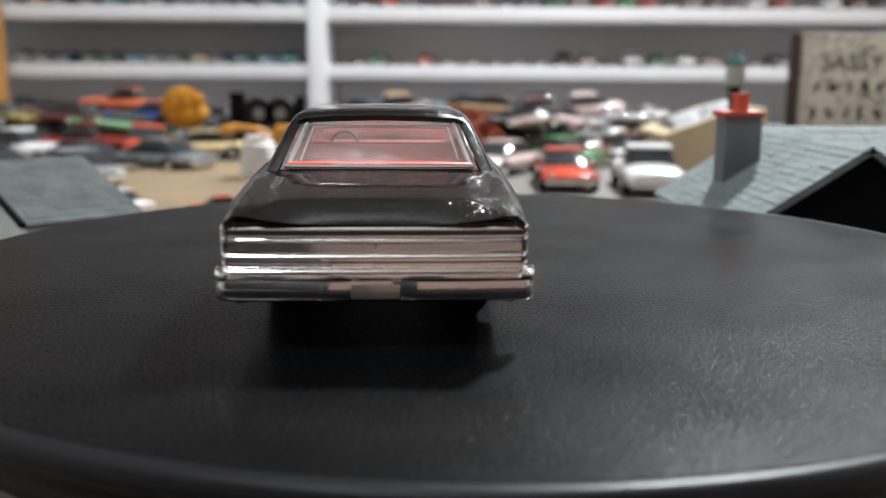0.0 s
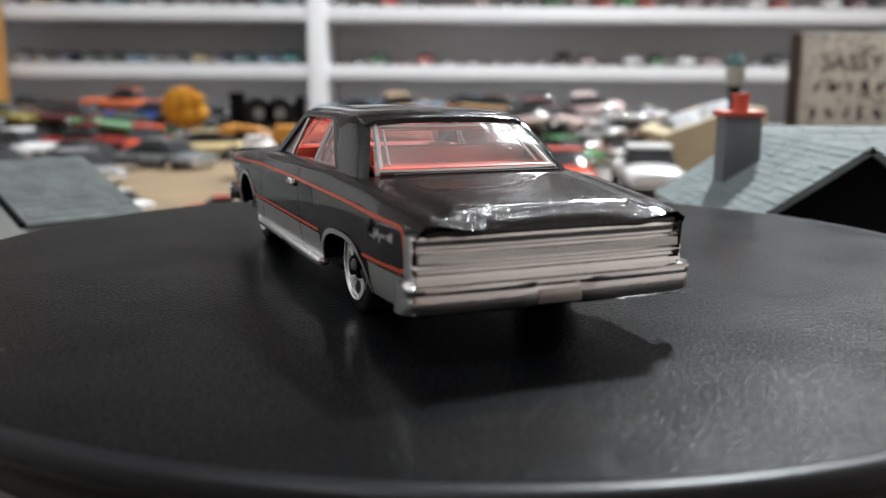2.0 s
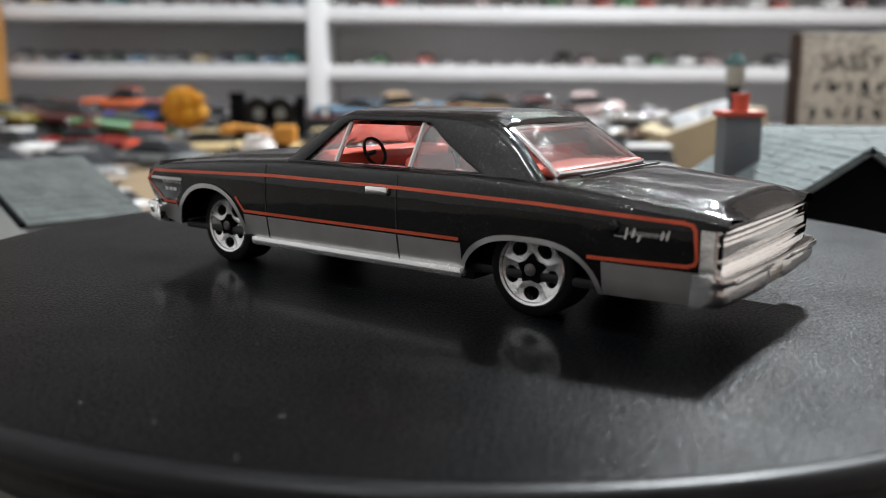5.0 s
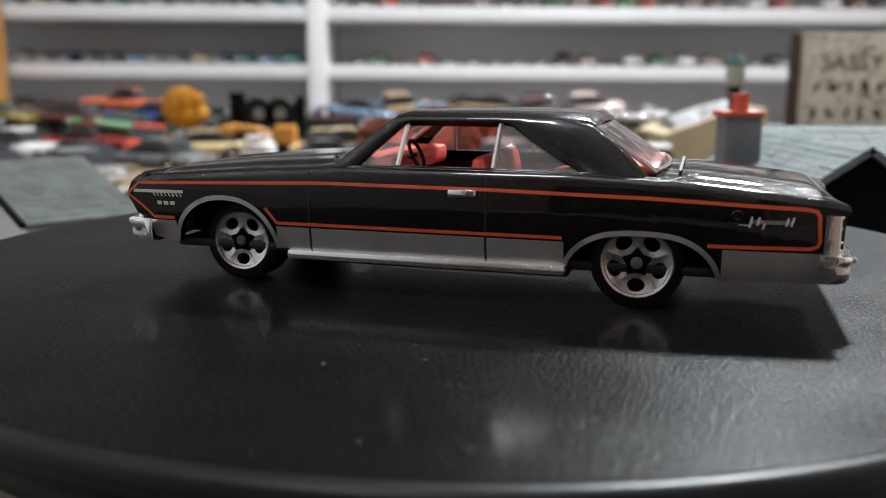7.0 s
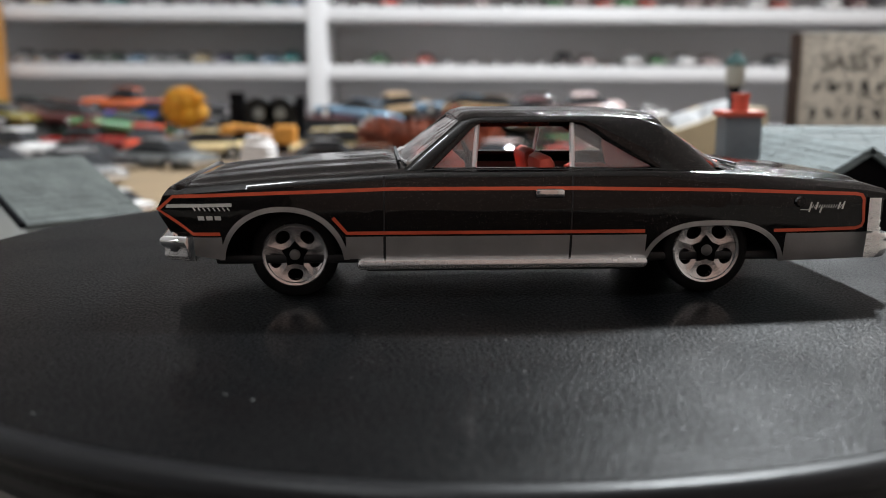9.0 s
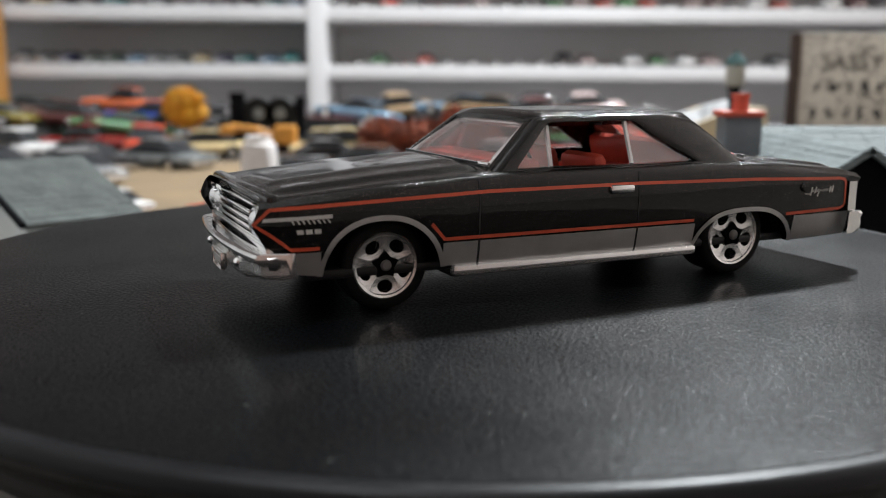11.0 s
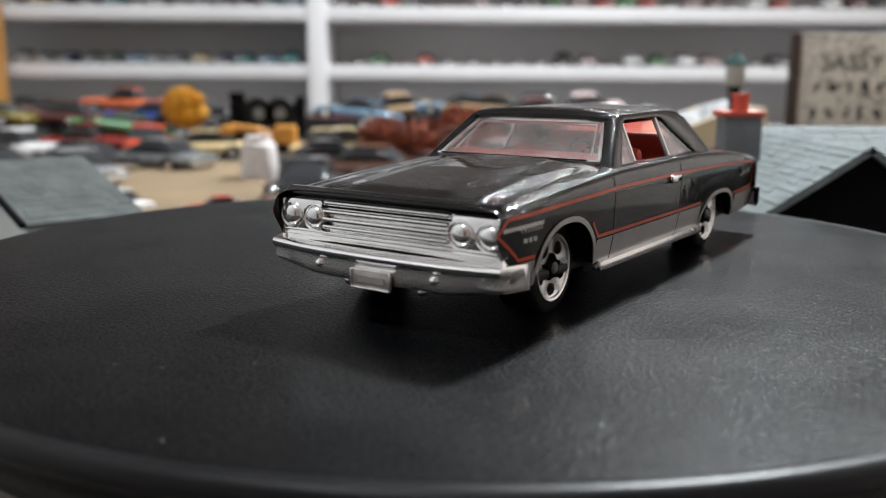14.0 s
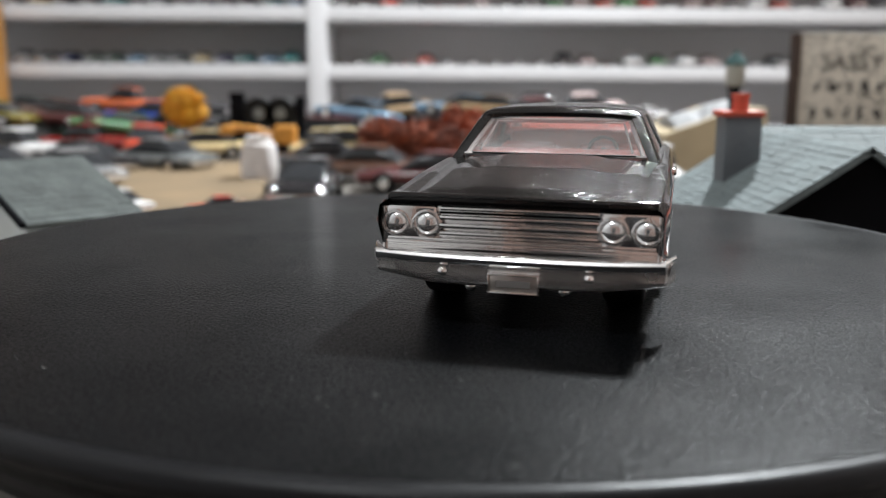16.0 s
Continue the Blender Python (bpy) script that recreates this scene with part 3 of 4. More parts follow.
def build_inside(car):
    bm = bmesh.new()
    add_box(bm, 0, -0.0010, 0.0047, 0.0232, 0.0690, 0.0010, 0.0003)
    add_box(bm, 0, 0.0030, 0.0040, 0.0226, 0.0300, 0.0016, 0.0004)
    add_box(bm, 0, 0.003, 0.0058, 0.0226, 0.0250, 0.0014)
    add_box(bm, 0, -0.031, 0.0055, 0.0226, 0.0090, 0.0018)
    for x in (-5, 5):
        add_box(bm, x * 0.001, -0.004, 0.0033, 0.0016, 0.034, 0.0008, 0.0003)
    part("base_plate", bm, DARK, car, "black plastic base plate")
    for x in (-7.5, 7.5):
        part("rivet", lathe(mm([(0.0, -0.5), (0.35, -0.45), (0.6, -0.1), (0.6, 0.3)]), 14, "Z", (x * 0.001, -0.0085, 0.0034)), CHROME, car, "small bright base rivet")
    for y in (24.9, -19.1):
        part("wheel_well", box(0, y * 0.001, 0.0078, 0.0200, 0.0150, 0.0040), HOLLOW, car, "black wheel well")
    bm = bmesh.new()
    add_bar(bm, Vector((-0.0115, 0.0249, 0.0052)), Vector((0.0115, 0.0249, 0.0052)), 0.0005)
    part("axle", bm, CHROME, car, "thin steel axle")
    bm = bmesh.new()
    add_bar(bm, Vector((-0.0115, -0.0191, 0.0053)), Vector((0.0115, -0.0191, 0.0053)), 0.0005)
    part("axle", bm, CHROME, car, "thin steel axle")
    bm = bmesh.new()
    add_box(bm, 0, -0.004, 0.0102, 0.0226, 0.0330, 0.0008)
    for s in (-1, 1):
        add_box(bm, s * 0.0110, -0.001, 0.0114, 0.0006, 0.0250, 0.0030)
    part("cabin_floor", bm, DARK, car, "black moulded cabin tub")
    bm = box(0, -0.0174, 0.0145, 0.0192, 0.0062, 0.0008, bevel=0.0003)
    part("parcel_shelf", bm, RED_SEAT, car, "red parcel shelf under the rear window")
    bm = box(0, 0.0098, 0.0140, 0.0220, 0.0050, 0.0022, 0.0006)
    part("dashboard", bm, RED_SEAT, car, "red moulded dashboard")
    for s in (-1, 1):
        bm = bmesh.new()
        add_box(bm, s * 0.0052, 0.0022, 0.0108, 0.0088, 0.0066, 0.0026, 0.0009)
        add_box(bm, s * 0.0052, -0.0020, 0.0129, 0.0078, 0.0020, 0.0048, 0.00098, pose(0, 0, 0, -12))
        part("front_seat", bm, RED_SEAT, car, "red bucket seat")
    bm = bmesh.new()
    add_box(bm, 0, -0.0102, 0.0116, 0.0200, 0.0060, 0.0026, 0.0009)
    add_box(bm, 0, -0.0134, 0.0144, 0.0196, 0.0020, 0.0042, 0.0009, pose(0, 0, 0, -14))
    part("rear_seat", bm, RED_SEAT, car, "red rear bench seat")
    bm = bmesh.new()
    wheel = [pose(-0.0052, 0.0064, 0.0150, 65) @ Vector((0.0017 * math.cos(a * math.pi / 10), 0.0017 * math.sin(a * math.pi / 10), 0)) for a in range(21)]
    for a, b in zip(wheel, wheel[1:]):
        add_bar(bm, a, b, 0.00022)
    add_bar(bm, Vector((-0.0052, 0.0064, 0.0150)), Vector((-0.0052, 0.0090, 0.0142)), 0.0003)
    part("steering_wheel", bm, DARK, car, "thin black steering wheel")


def build_hood_details(car):
    for s in (-1, 1):
        bm = bmesh.new()
        rings = []
        for y, h, w in ((19.5, 0.0, 1.2), (22.0, 0.22, 1.25), (24.5, 0.36, 1.25), (25.6, 0.36, 1.2), (26.0, 0.12, 1.15)):
            z = lerp(DECK, y) + 0.05
            rings.append(mm([(s * 4.2 - w, y, z), (s * 4.2 - w * 0.7, y, z + h), (s * 4.2 + w * 0.7, y, z + h), (s * 4.2 + w, y, z)]))
        add_rings(bm, rings)
        part("hood_scoop", bm, PAINT, car, "low black hood scoop")
    for y, l in ((14.3, 0.0095), (-22.6, 0.0090)):
        z = lerp(DECK, y) + 0.22
        part("panel_gap", box(0, y * 0.001, z * 0.001, 2 * l, 0.0003, 0.0002), DARK, car, "dark gap at the edge of the lid")


def build_car():
    car = thing("toy_car", "black die-cast muscle car with orange-red pinstripe on the turntable", "toy car")
    build_body(car)
    build_greenhouse(car)
    build_side_trim(car)
    build_front(car)
    build_rear(car)
    build_inside(car)
    build_hood_details(car)
    front = build_wheel("wheel", 4.6, 3.35, 4.2)
    rear = build_wheel("wheel", 4.75, 3.6, 4.6)
    front.parent = rear.parent = car
    front.matrix_basis = pose(0.0094, FRONT_AXLE * 0.001, 0.0052)
    rear.matrix_basis = pose(0.0094, REAR_AXLE * 0.001, 0.00535)
    copy_thing(front, pose(-0.0094, FRONT_AXLE * 0.001, 0.0052, 0, 0, 180))
    copy_thing(rear, pose(-0.0094, REAR_AXLE * 0.001, 0.00535, 0, 0, 180))
    return car


# ---- the setting: room, table, shelf wall, turntable ----
SHELF_BACK = mat("grey_shelf_back", (0.66, 0.66, 0.665), 0.7, 0, 0.05, 4, 0.1, 300)
WALL = mat("grey_brown_wall_paint", (0.175, 0.155, 0.148), 0.8, 0, 0.06, 3, 0.1, 300)
SIDE_WALL = mat("pale_side_wall_paint", (0.56, 0.555, 0.55), 0.8, 0, 0.05, 3, 0.1, 300)
EAST_WALL = mat("beige_wall_paint", (0.64, 0.57, 0.53), 0.8, 0, 0.06, 3, 0.1, 300)
ROOM_WALL = mat("warm_wall_paint", (0.36, 0.25, 0.21), 0.8, 0, 0.08, 3, 0.1, 300)
CEILING = mat("white_ceiling_paint", (0.66, 0.64, 0.63), 0.9, 0, 0.04, 4, 0.1, 200)
FLOOR = mat("brown_carpet", (0.14, 0.10, 0.07), 0.95, 0, 0.2, 20, 0.4, 300)
TABLE = mat("grey_brown_table", (0.13, 0.115, 0.10), 0.6, 0, 0.08, 12, 0.1, 500)
SHELF = mat("white_shelf_paint", (0.80, 0.79, 0.80), 0.45, 0, 0.04, 8, 0.1, 400)
DISC_TOP = 0.0006


def disc_material():
    """Black moulded plastic with a fine pebble texture, dust specks and faint scuffs."""
    m = mat("black_textured_plastic", (0.0026, 0.0029, 0.0033), 0.34, 0, 0.14, 25, 0.22, 2600, coat=0.21, spec=0.2)
    nt = m.node_tree
    b = nt.nodes["Principled BSDF"]
    b.inputs["Coat Roughness"].default_value = 0.13
    tc = nt.nodes.new("ShaderNodeTexCoord")
    v = nt.nodes.new("ShaderNodeTexVoronoi")
    v.inputs["Scale"].default_value = 800
    nt.links.new(tc.outputs["Object"], v.inputs["Vector"])
    n = nt.nodes.new("ShaderNodeTexNoise")
    n.inputs["Scale"].default_value = 40
    nt.links.new(tc.outputs["Object"], n.inputs["Vector"])
    sep = nt.nodes.new("ShaderNodeSeparateColor")
    nt.links.new(v.outputs["Color"], sep.inputs["Color"])
    size = nt.nodes.new("ShaderNodeMath")
    size.operation = "MULTIPLY"
    size.inputs[1].default_value = 0.13
    power = nt.nodes.new("ShaderNodeMath")
    power.operation = "POWER"
    power.inputs[1].default_value = 7.0
    nt.links.new(sep.outputs["Red"], power.inputs[0])
    nt.links.new(power.outputs[0], size.inputs[0])
    less = nt.nodes.new("ShaderNodeMath")
    less.operation = "LESS_THAN"
    nt.links.new(v.outputs["Distance"], less.inputs[0])
    nt.links.new(size.outputs[0], less.inputs[1])
    mix = nt.nodes.new("ShaderNodeMix")
    mix.data_type = "RGBA"
    ramp = [x for x in nt.nodes if x.type == "VALTORGB"][0]
    nt.links.new(less.outputs[0], mix.inputs["Factor"])
    nt.links.new(ramp.outputs["Color"], mix.inputs["A"])
    # grainy sheen of the moulded pebble texture
    gr = nt.nodes.new("ShaderNodeTexNoise")
    gr.inputs["Scale"].default_value, gr.inputs["Detail"].default_value = 3400, 3
    nt.links.new(tc.outputs["Object"], gr.inputs["Vector"])
    gm = nt.nodes.new("ShaderNodeMapRange")
    gm.inputs["From Min"].default_value, gm.inputs["From Max"].default_value = 0.38, 0.68
    gm.inputs["To Min"].default_value, gm.inputs["To Max"].default_value = 0.010, 0.122
    nt.links.new(gr.outputs["Fac"], gm.inputs["Value"])
    cl = nt.nodes.new("ShaderNodeTexNoise")
    cl.inputs["Scale"].default_value, cl.inputs["Detail"].default_value = 70, 5
    nt.links.new(tc.outputs["Object"], cl.inputs["Vector"])
    cm = nt.nodes.new("ShaderNodeMapRange")
    cm.inputs["From Min"].default_value, cm.inputs["From Max"].default_value = 0.35, 0.65
    cm.inputs["To Min"].default_value, cm.inputs["To Max"].default_value = 0.65, 1.2
    nt.links.new(cl.outputs["Fac"], cm.inputs["Value"])
    pr = nt.nodes.new("ShaderNodeMath")
    pr.operation = "MULTIPLY"
    nt.links.new(gm.outputs["Result"], pr.inputs[0])
    nt.links.new(cm.outputs["Result"], pr.inputs[1])
    nt.links.new(pr.outputs[0], b.inputs["Specular IOR Level"])
    # the moulding grain runs one way across the disc
    grain = nt.nodes.new("ShaderNodeVectorTransform")
    grain.vector_type, grain.convert_from, grain.convert_to = "VECTOR", "OBJECT", "WORLD"
    grain.inputs[0].default_value = (1, 0, 0)
    nt.links.new(grain.outputs[0], b.inputs["Tangent"])
    b.inputs["Anisotropic"].default_value = 0.35
    mix.inputs["B"].default_value = (0.12, 0.12, 0.115, 1)
    nt.links.new(mix.outputs["Result"], b.inputs["Base Color"])
    return m


def build_turntable():
    table = thing("turntable", "round black textured plastic display turntable", "turntable")
    R = 0.0680
    bm = lathe([(0.0, 0.0), (0.02, 0.0), (0.045, 0.0), (R - 0.0016, 0.0), (R - 0.0016, -0.0020), (R - 0.0045, -0.0070), (0.0, -0.0070)], 180)
    part("disc", bm, disc_material(), table, "black textured plastic disc with dust specks")
    bm = lathe([(R - 0.0042, -0.0068), (R - 0.0018, -0.0018), (R - 0.0016, -0.00005), (R - 0.0011, 0.00002), (R - 0.0006, -0.00012), (R - 0.0002, -0.0005), (R, -0.0011), (R - 0.0003, -0.0019), (R - 0.0012, -0.0026), (R - 0.0032, -0.0034), (R - 0.0040, -0.0062), (R - 0.0040, -0.0071)], 180)
    part("edge", bm, mat("smooth_black_plastic", (0.008, 0.008, 0.009), 0.38, 0, 0.15, 200, 0.04, 900, spec=0.18), table, "smooth rounded black edge")
    bm = lathe([(0.0, -0.0072), (0.046, -0.0074), (0.050, -0.010), (0.050, -0.028), (0.048, -0.0306), (0.0, -0.0306)], 96)
    part("base", bm, TYRE, table, "black plastic base")
    return table


def build_room():
    def slab(name, b, material, label, category):
        return single(name, b, material, label, category, kind="structure", smooth=False)

    slab("floor", box(0, 0, -0.80, 4.4, 4.4, 0.04), FLOOR, "brown carpeted floor", "floor")
    slab("ceiling", box(0, 0, 1.66, 4.4, 4.4, 0.04), CEILING, "plain white painted ceiling", "ceiling")
    slab("wall_north", box(0, 1.48, 0.43, 4.4, 0.06, 2.42), WALL, "plain grey-brown painted wall behind the shelves", "wall")
    slab("wall_south", box(0, -1.95, 0.43, 4.4, 0.06, 2.42), ROOM_WALL, "plain warm painted wall", "wall")
    slab("wall_east", box(1.08, 0, 0.43, 0.06, 4.4, 2.42), EAST_WALL, "plain beige painted wall", "wall")
    slab("wall_west", box(-1.08, 0, 0.43, 0.06, 4.4, 2.42), SIDE_WALL, "plain pale painted wall", "wall")
    # unseen black block, added so the chrome reflects a dark patch
    single("cabinet", box(-0.42, -1.80, 0.0, 0.62, 0.22, 1.56, bevel=0.01), DARK, "tall black block by the warm wall, unseen, added for dark reflections in the chrome", "cabinet")
    t = thing("table", "grey-brown display table carrying the diorama", "table")
    part("tabletop", box(0, 0.25, -0.045, 1.9, 0.94, 0.030, bevel=0.003), TABLE, t)
    for x in (-0.9, 0.9):
        for y in (-0.18, 0.66):
            part("leg", box(x, y, -0.42, 0.06, 0.06, 0.72, bevel=0.004), TABLE, t)


def build_shelves():
    unit = thing("shelf_unit", "white painted wall shelving filled with small toy cars", "shelves")
    part("back_panel", box(0.0, 1.446, -0.02, 2.08, 0.006, 0.64), SHELF_BACK, unit, "grey painted back panel")
    for z in (-0.149, -0.0585, 0.032, 0.1195, 0.207, 0.2945):
        part("shelf_board", box(0.0, 1.372, z, 2.08, 0.144, 0.0205, bevel=0.0012), SHELF, unit)
    for x in (-1.03, -0.1988, 0.72, 1.03):
        part("upright", box(x, 1.370, -0.02, 0.0285, 0.146, 0.65, bevel=0.0012), SHELF, unit)
    return unit


# ---- background toys, diorama houses and scenery ----
COLOURS = {
    "dark red": (0.22, 0.015, 0.012), "red": (0.50, 0.035, 0.02), "orange": (0.62, 0.13, 0.04), "orange-red": (0.58, 0.07, 0.03),
    "green": (0.08, 0.26, 0.10), "dark green": (0.03, 0.07, 0.045), "olive": (0.22, 0.18, 0.04), "yellow": (0.60, 0.34, 0.04),
    "cream": (0.66, 0.52, 0.28), "tan": (0.36, 0.24, 0.13), "white": (0.74, 0.73, 0.72), "pale pink": (0.60, 0.46, 0.44),
    "silver": (0.50, 0.51, 0.52), "grey": (0.17, 0.18, 0.18), "black": (0.015, 0.015, 0.017), "navy": (0.015, 0.025, 0.09),
    "blue": (0.02, 0.05, 0.30), "light blue": (0.22, 0.36, 0.50), "maroon": (0.10, 0.02, 0.02), "brown": (0.13, 0.06, 0.035), "teal": (0.05, 0.20, 0.20),
}
ENAMEL = {k: mat(k.replace(" ", "_") + "_enamel", v, 0.22, 0.6 if k == "silver" else 0.0, 0.12, 120, 0.03, 900, coat=0.5) for k, v in COLOURS.items()}
SMOKE = mat("smoked_window", (0.03, 0.032, 0.035), 0.12, 0, 0.1, 200)
MADE = {}


def hull(bm, stations, rings_of=10, power=3.2):
    """Skins rounded boxes: (y, half width, bottom, top)."""
    rings = []
    for y, w, lo, hi in stations:
        ring = []
        for i in range(rings_of * 2):
            a = 2 * math.pi * i / (rings_of * 2)
            c, s = math.cos(a), math.sin(a)
            k = (abs(c) ** power + abs(s) ** power) ** (-1 / power)
            ring.append((w * k * c, y, (lo + hi) / 2 + (hi - lo) / 2 * k * s))
        rings.append(mm(ring))
    return add_rings(bm, rings)


SHAPES = {
    "coupe": ([(-35, 11, 5, 10), (-33.5, 13, 3.6, 11.2), (-20, 14, 3.2, 12), (0, 14, 3, 12), (18, 14, 3.2, 11.4), (32, 13, 3.6, 10), (35, 11, 4.5, 8.5)],
              [(-24, 11, 10, 11.5), (-15, 10.6, 10, 17.5), (-10, 10, 10, 18.6), (0, 10, 10, 18.8), (5, 10.4, 10, 17.8), (14, 11, 10, 11.6)],
              [(-14, 9.6, 17.8, 18.9), (-10, 9.9, 18.2, 19.3), (0, 9.9, 18.3, 19.4), (4, 9.6, 17.8, 18.9)]),
    "pickup": ([(-36, 12, 5, 13), (-35, 13.5, 4, 14), (-8, 14, 3.6, 14), (10, 14, 3.4, 14.2), (24, 14, 3.4, 13.6), (33, 13.4, 3.8, 12.6), (35, 12, 5, 11)],
               [(-8, 11.5, 13, 14.5), (-6, 11, 13, 21.5), (0, 10.8, 13, 22), (7, 11, 13, 21), (13, 11.8, 13, 14.5)],
               [(-7, 10.5, 21, 22.3), (-3, 10.9, 21.4, 22.8), (4, 10.9, 21.4, 22.8), (8, 10.4, 20.6, 21.8)]),
    "van": ([(-33, 12, 5, 14), (-32, 13.6, 4, 15), (0, 14, 3.6, 15), (24, 14, 3.6, 14), (31, 13, 4, 12.5), (33, 11.5, 5, 10)],
            [(-32, 12, 14, 15.5), (-31, 11.6, 14, 23), (0, 11.4, 14, 24), (10, 11.4, 14, 23), (20, 12, 14, 15)],
            [(-31, 11, 22.6, 24), (-20, 11.4, 23, 25), (5, 11.4, 23, 25), (12, 10.8, 22, 23.6)]),
}


def small_car(colour, shape="coupe"):
    """A low-detail die-cast car: body, windows, roof, bumpers, lamps and four wheels; y forward."""
    key = (colour, shape)
    if key in MADE:
        return MADE[key]
    body, glass, roof = SHAPES[shape]
    car = thing("die_cast_car", f"small {colour} die-cast toy {'car' if shape == 'coupe' else shape} among the other toys", "toy car", "background toy cars")
    part("body", hull(bmesh.new(), body), ENAMEL[colour], car)
    part("window_band", hull(bmesh.new(), glass), SMOKE, car, "dark window insert")
    part("roof", hull(bmesh.new(), roof), ENAMEL[colour], car)
    y0, y1 = body[0][0] * 0.001, body[-1][0] * 0.001
    part("front_bumper", box(0, y1 - 0.0004, 0.0058, 0.0240, 0.0022, 0.0028, bevel=0.0006), CHROME, car, "chrome front bumper")
    part("rear_bumper", box(0, y0 + 0.0004, 0.0062, 0.0236, 0.0022, 0.0026, bevel=0.0006), CHROME, car, "chrome rear bumper")
    for s in (-1, 1):
        part("headlight", lathe(mm([(0, 0.5), (1.1, 0.35), (1.5, -0.5)]), 12, "Y", (s * 0.0092, y1 - 0.0004, 0.0088)), LENS, car, "round headlight")
    tyre = new("wheel", mesh_of("wheel", lathe(mm([(0, -1.8), (4.8, -1.8), (5, -1.4), (5, 1.4), (4.7, 1.8), (3.2, 1.8), (3.0, 1.4), (0, 1.5)]), 20, "X"), TYRE))
    part("hub_cap", lathe(mm([(0, 2.0), (2.6, 1.8), (3.0, 1.3)]), 14, "X"), CHROME, tyre)
    tyre.parent = car
    tyre.matrix_basis = pose(0.0127, 0.021, 0.005)
    copy_thing(tyre, pose(0.0127, -0.020, 0.005))
    copy_thing(tyre, pose(-0.0127, 0.021, 0.005, 0, 0, 180))
    copy_thing(tyre, pose(-0.0127, -0.020, 0.005, 0, 0, 180))
    MADE[key] = car
    car["fresh"] = 1
    return car


def put_car(colour, shape, m):
    car = small_car(colour, shape)
    if car.get("fresh"):
        del car["fresh"]
        car.matrix_basis = m
        return car
    return copy_thing(car, m)


TABLE_TOP = -0.030


def build_heaps():
    """Toy cars lying in heaps: x, y, layer, heading, tilt, colour, shape."""
    left = [
        (-0.262, 0.430, 0, 86, 0, "white", "pickup"), (-0.243, 0.490, 0, 91, 0, "dark red", "pickup"), (-0.205, 0.375, 0, 66, 0, "black", "coupe"),
        (-0.168, 0.398, 0, 66, 0, "grey", "coupe"), (-0.165, 0.478, 0, 110, 0, "cream", "coupe"), (-0.118, 0.52, 0, 150, 0, "black", "coupe"),
        (-0.187, 0.322, 0, 48, 0, "silver", "coupe"), (-0.310, 0.50, 0, 20, 0, "dark red", "coupe"), (-0.243, 0.345, 0, 80, 0, "black", "coupe"),
    ]
    back = [
        (-0.31, 0.58, 0, 70, 0, "grey", "van"), (-0.268, 0.57, 0, 110, 0, "dark green", "van"), (-0.225, 0.56, 0, 80, 0, "maroon", "coupe"),
        (-0.185, 0.575, 0, 65, 0, "black", "van"), (-0.143, 0.575, 0, 100, 0, "grey", "coupe"), (-0.29, 0.64, 0, 90, 0, "navy", "van"),
        (-0.215, 0.635, 0, 85, 0, "black", "van"), (-0.15, 0.64, 0, 95, 0, "brown", "van"), (-0.36, 0.60, 0, 90, 0, "olive", "van"),
    ]
    top = [
        (-0.268, 0.52, 0.9, 75, 6, "maroon", "coupe"), (-0.226, 0.51, 0.55, 98, 13, "green", "coupe"), (-0.193, 0.462, 0.25, 14, 4, "orange-red", "coupe"),
        (-0.202, 0.54, 0.6, 95, -5, "black", "coupe"), (-0.176, 0.525, 0.5, 104, 5, "white", "coupe"), (-0.325, 0.58, 1.0, 95, 5, "dark green", "coupe"),
        (-0.296, 0.585, 1.2, 20, 9, "red", "coupe"), (-0.215, 0.63, 1.0, 92, -6, "black", "coupe"), (-0.222, 0.565, 0.85, 80, 6, "blue", "coupe"),
        (-0.318, 0.50, 1, 90, 5, "olive", "coupe"), (-0.252, 0.60, 1.2, 88, 4, "orange", "pickup"), (-0.290, 0.545, 1.0, 60, 9, "brown", "coupe"),
    ]
    middle = [
        (-0.046, 0.355, 0, 75, 0, "brown", "coupe"), (-0.076, 0.392, 0, 100, 0, "black", "coupe"), (-0.010, 0.315, 0, 85, 0, "maroon", "coupe"),
        (-0.064, 0.275, 0, 182, 0, "black", "coupe"), (-0.090, 0.50, 0, 95, 0, "cream", "coupe"), (-0.066, 0.455, 0, 100, 0, "cream", "pickup"), (-0.060, 0.55, 0, 70, 0, "navy", "coupe"),
        (-0.100, 0.565, 0, 80, 0, "maroon", "van"), (-0.050, 0.615, 0, 95, 0, "brown", "van"), (-0.105, 0.63, 0, 90, 0, "grey", "van"), (-0.070, 0.58, 1, 60, 8, "light blue", "coupe"),
        (-0.095, 0.625, 1.25, 90, 5, "white", "coupe"), (-0.045, 0.60, 1.2, 115, -7, "tan", "coupe"), (-0.015, 0.60, 0, 80, 0, "white", "van"), (0.010, 0.58, 1.2, 75, 6, "light blue", "coupe"),
    ]
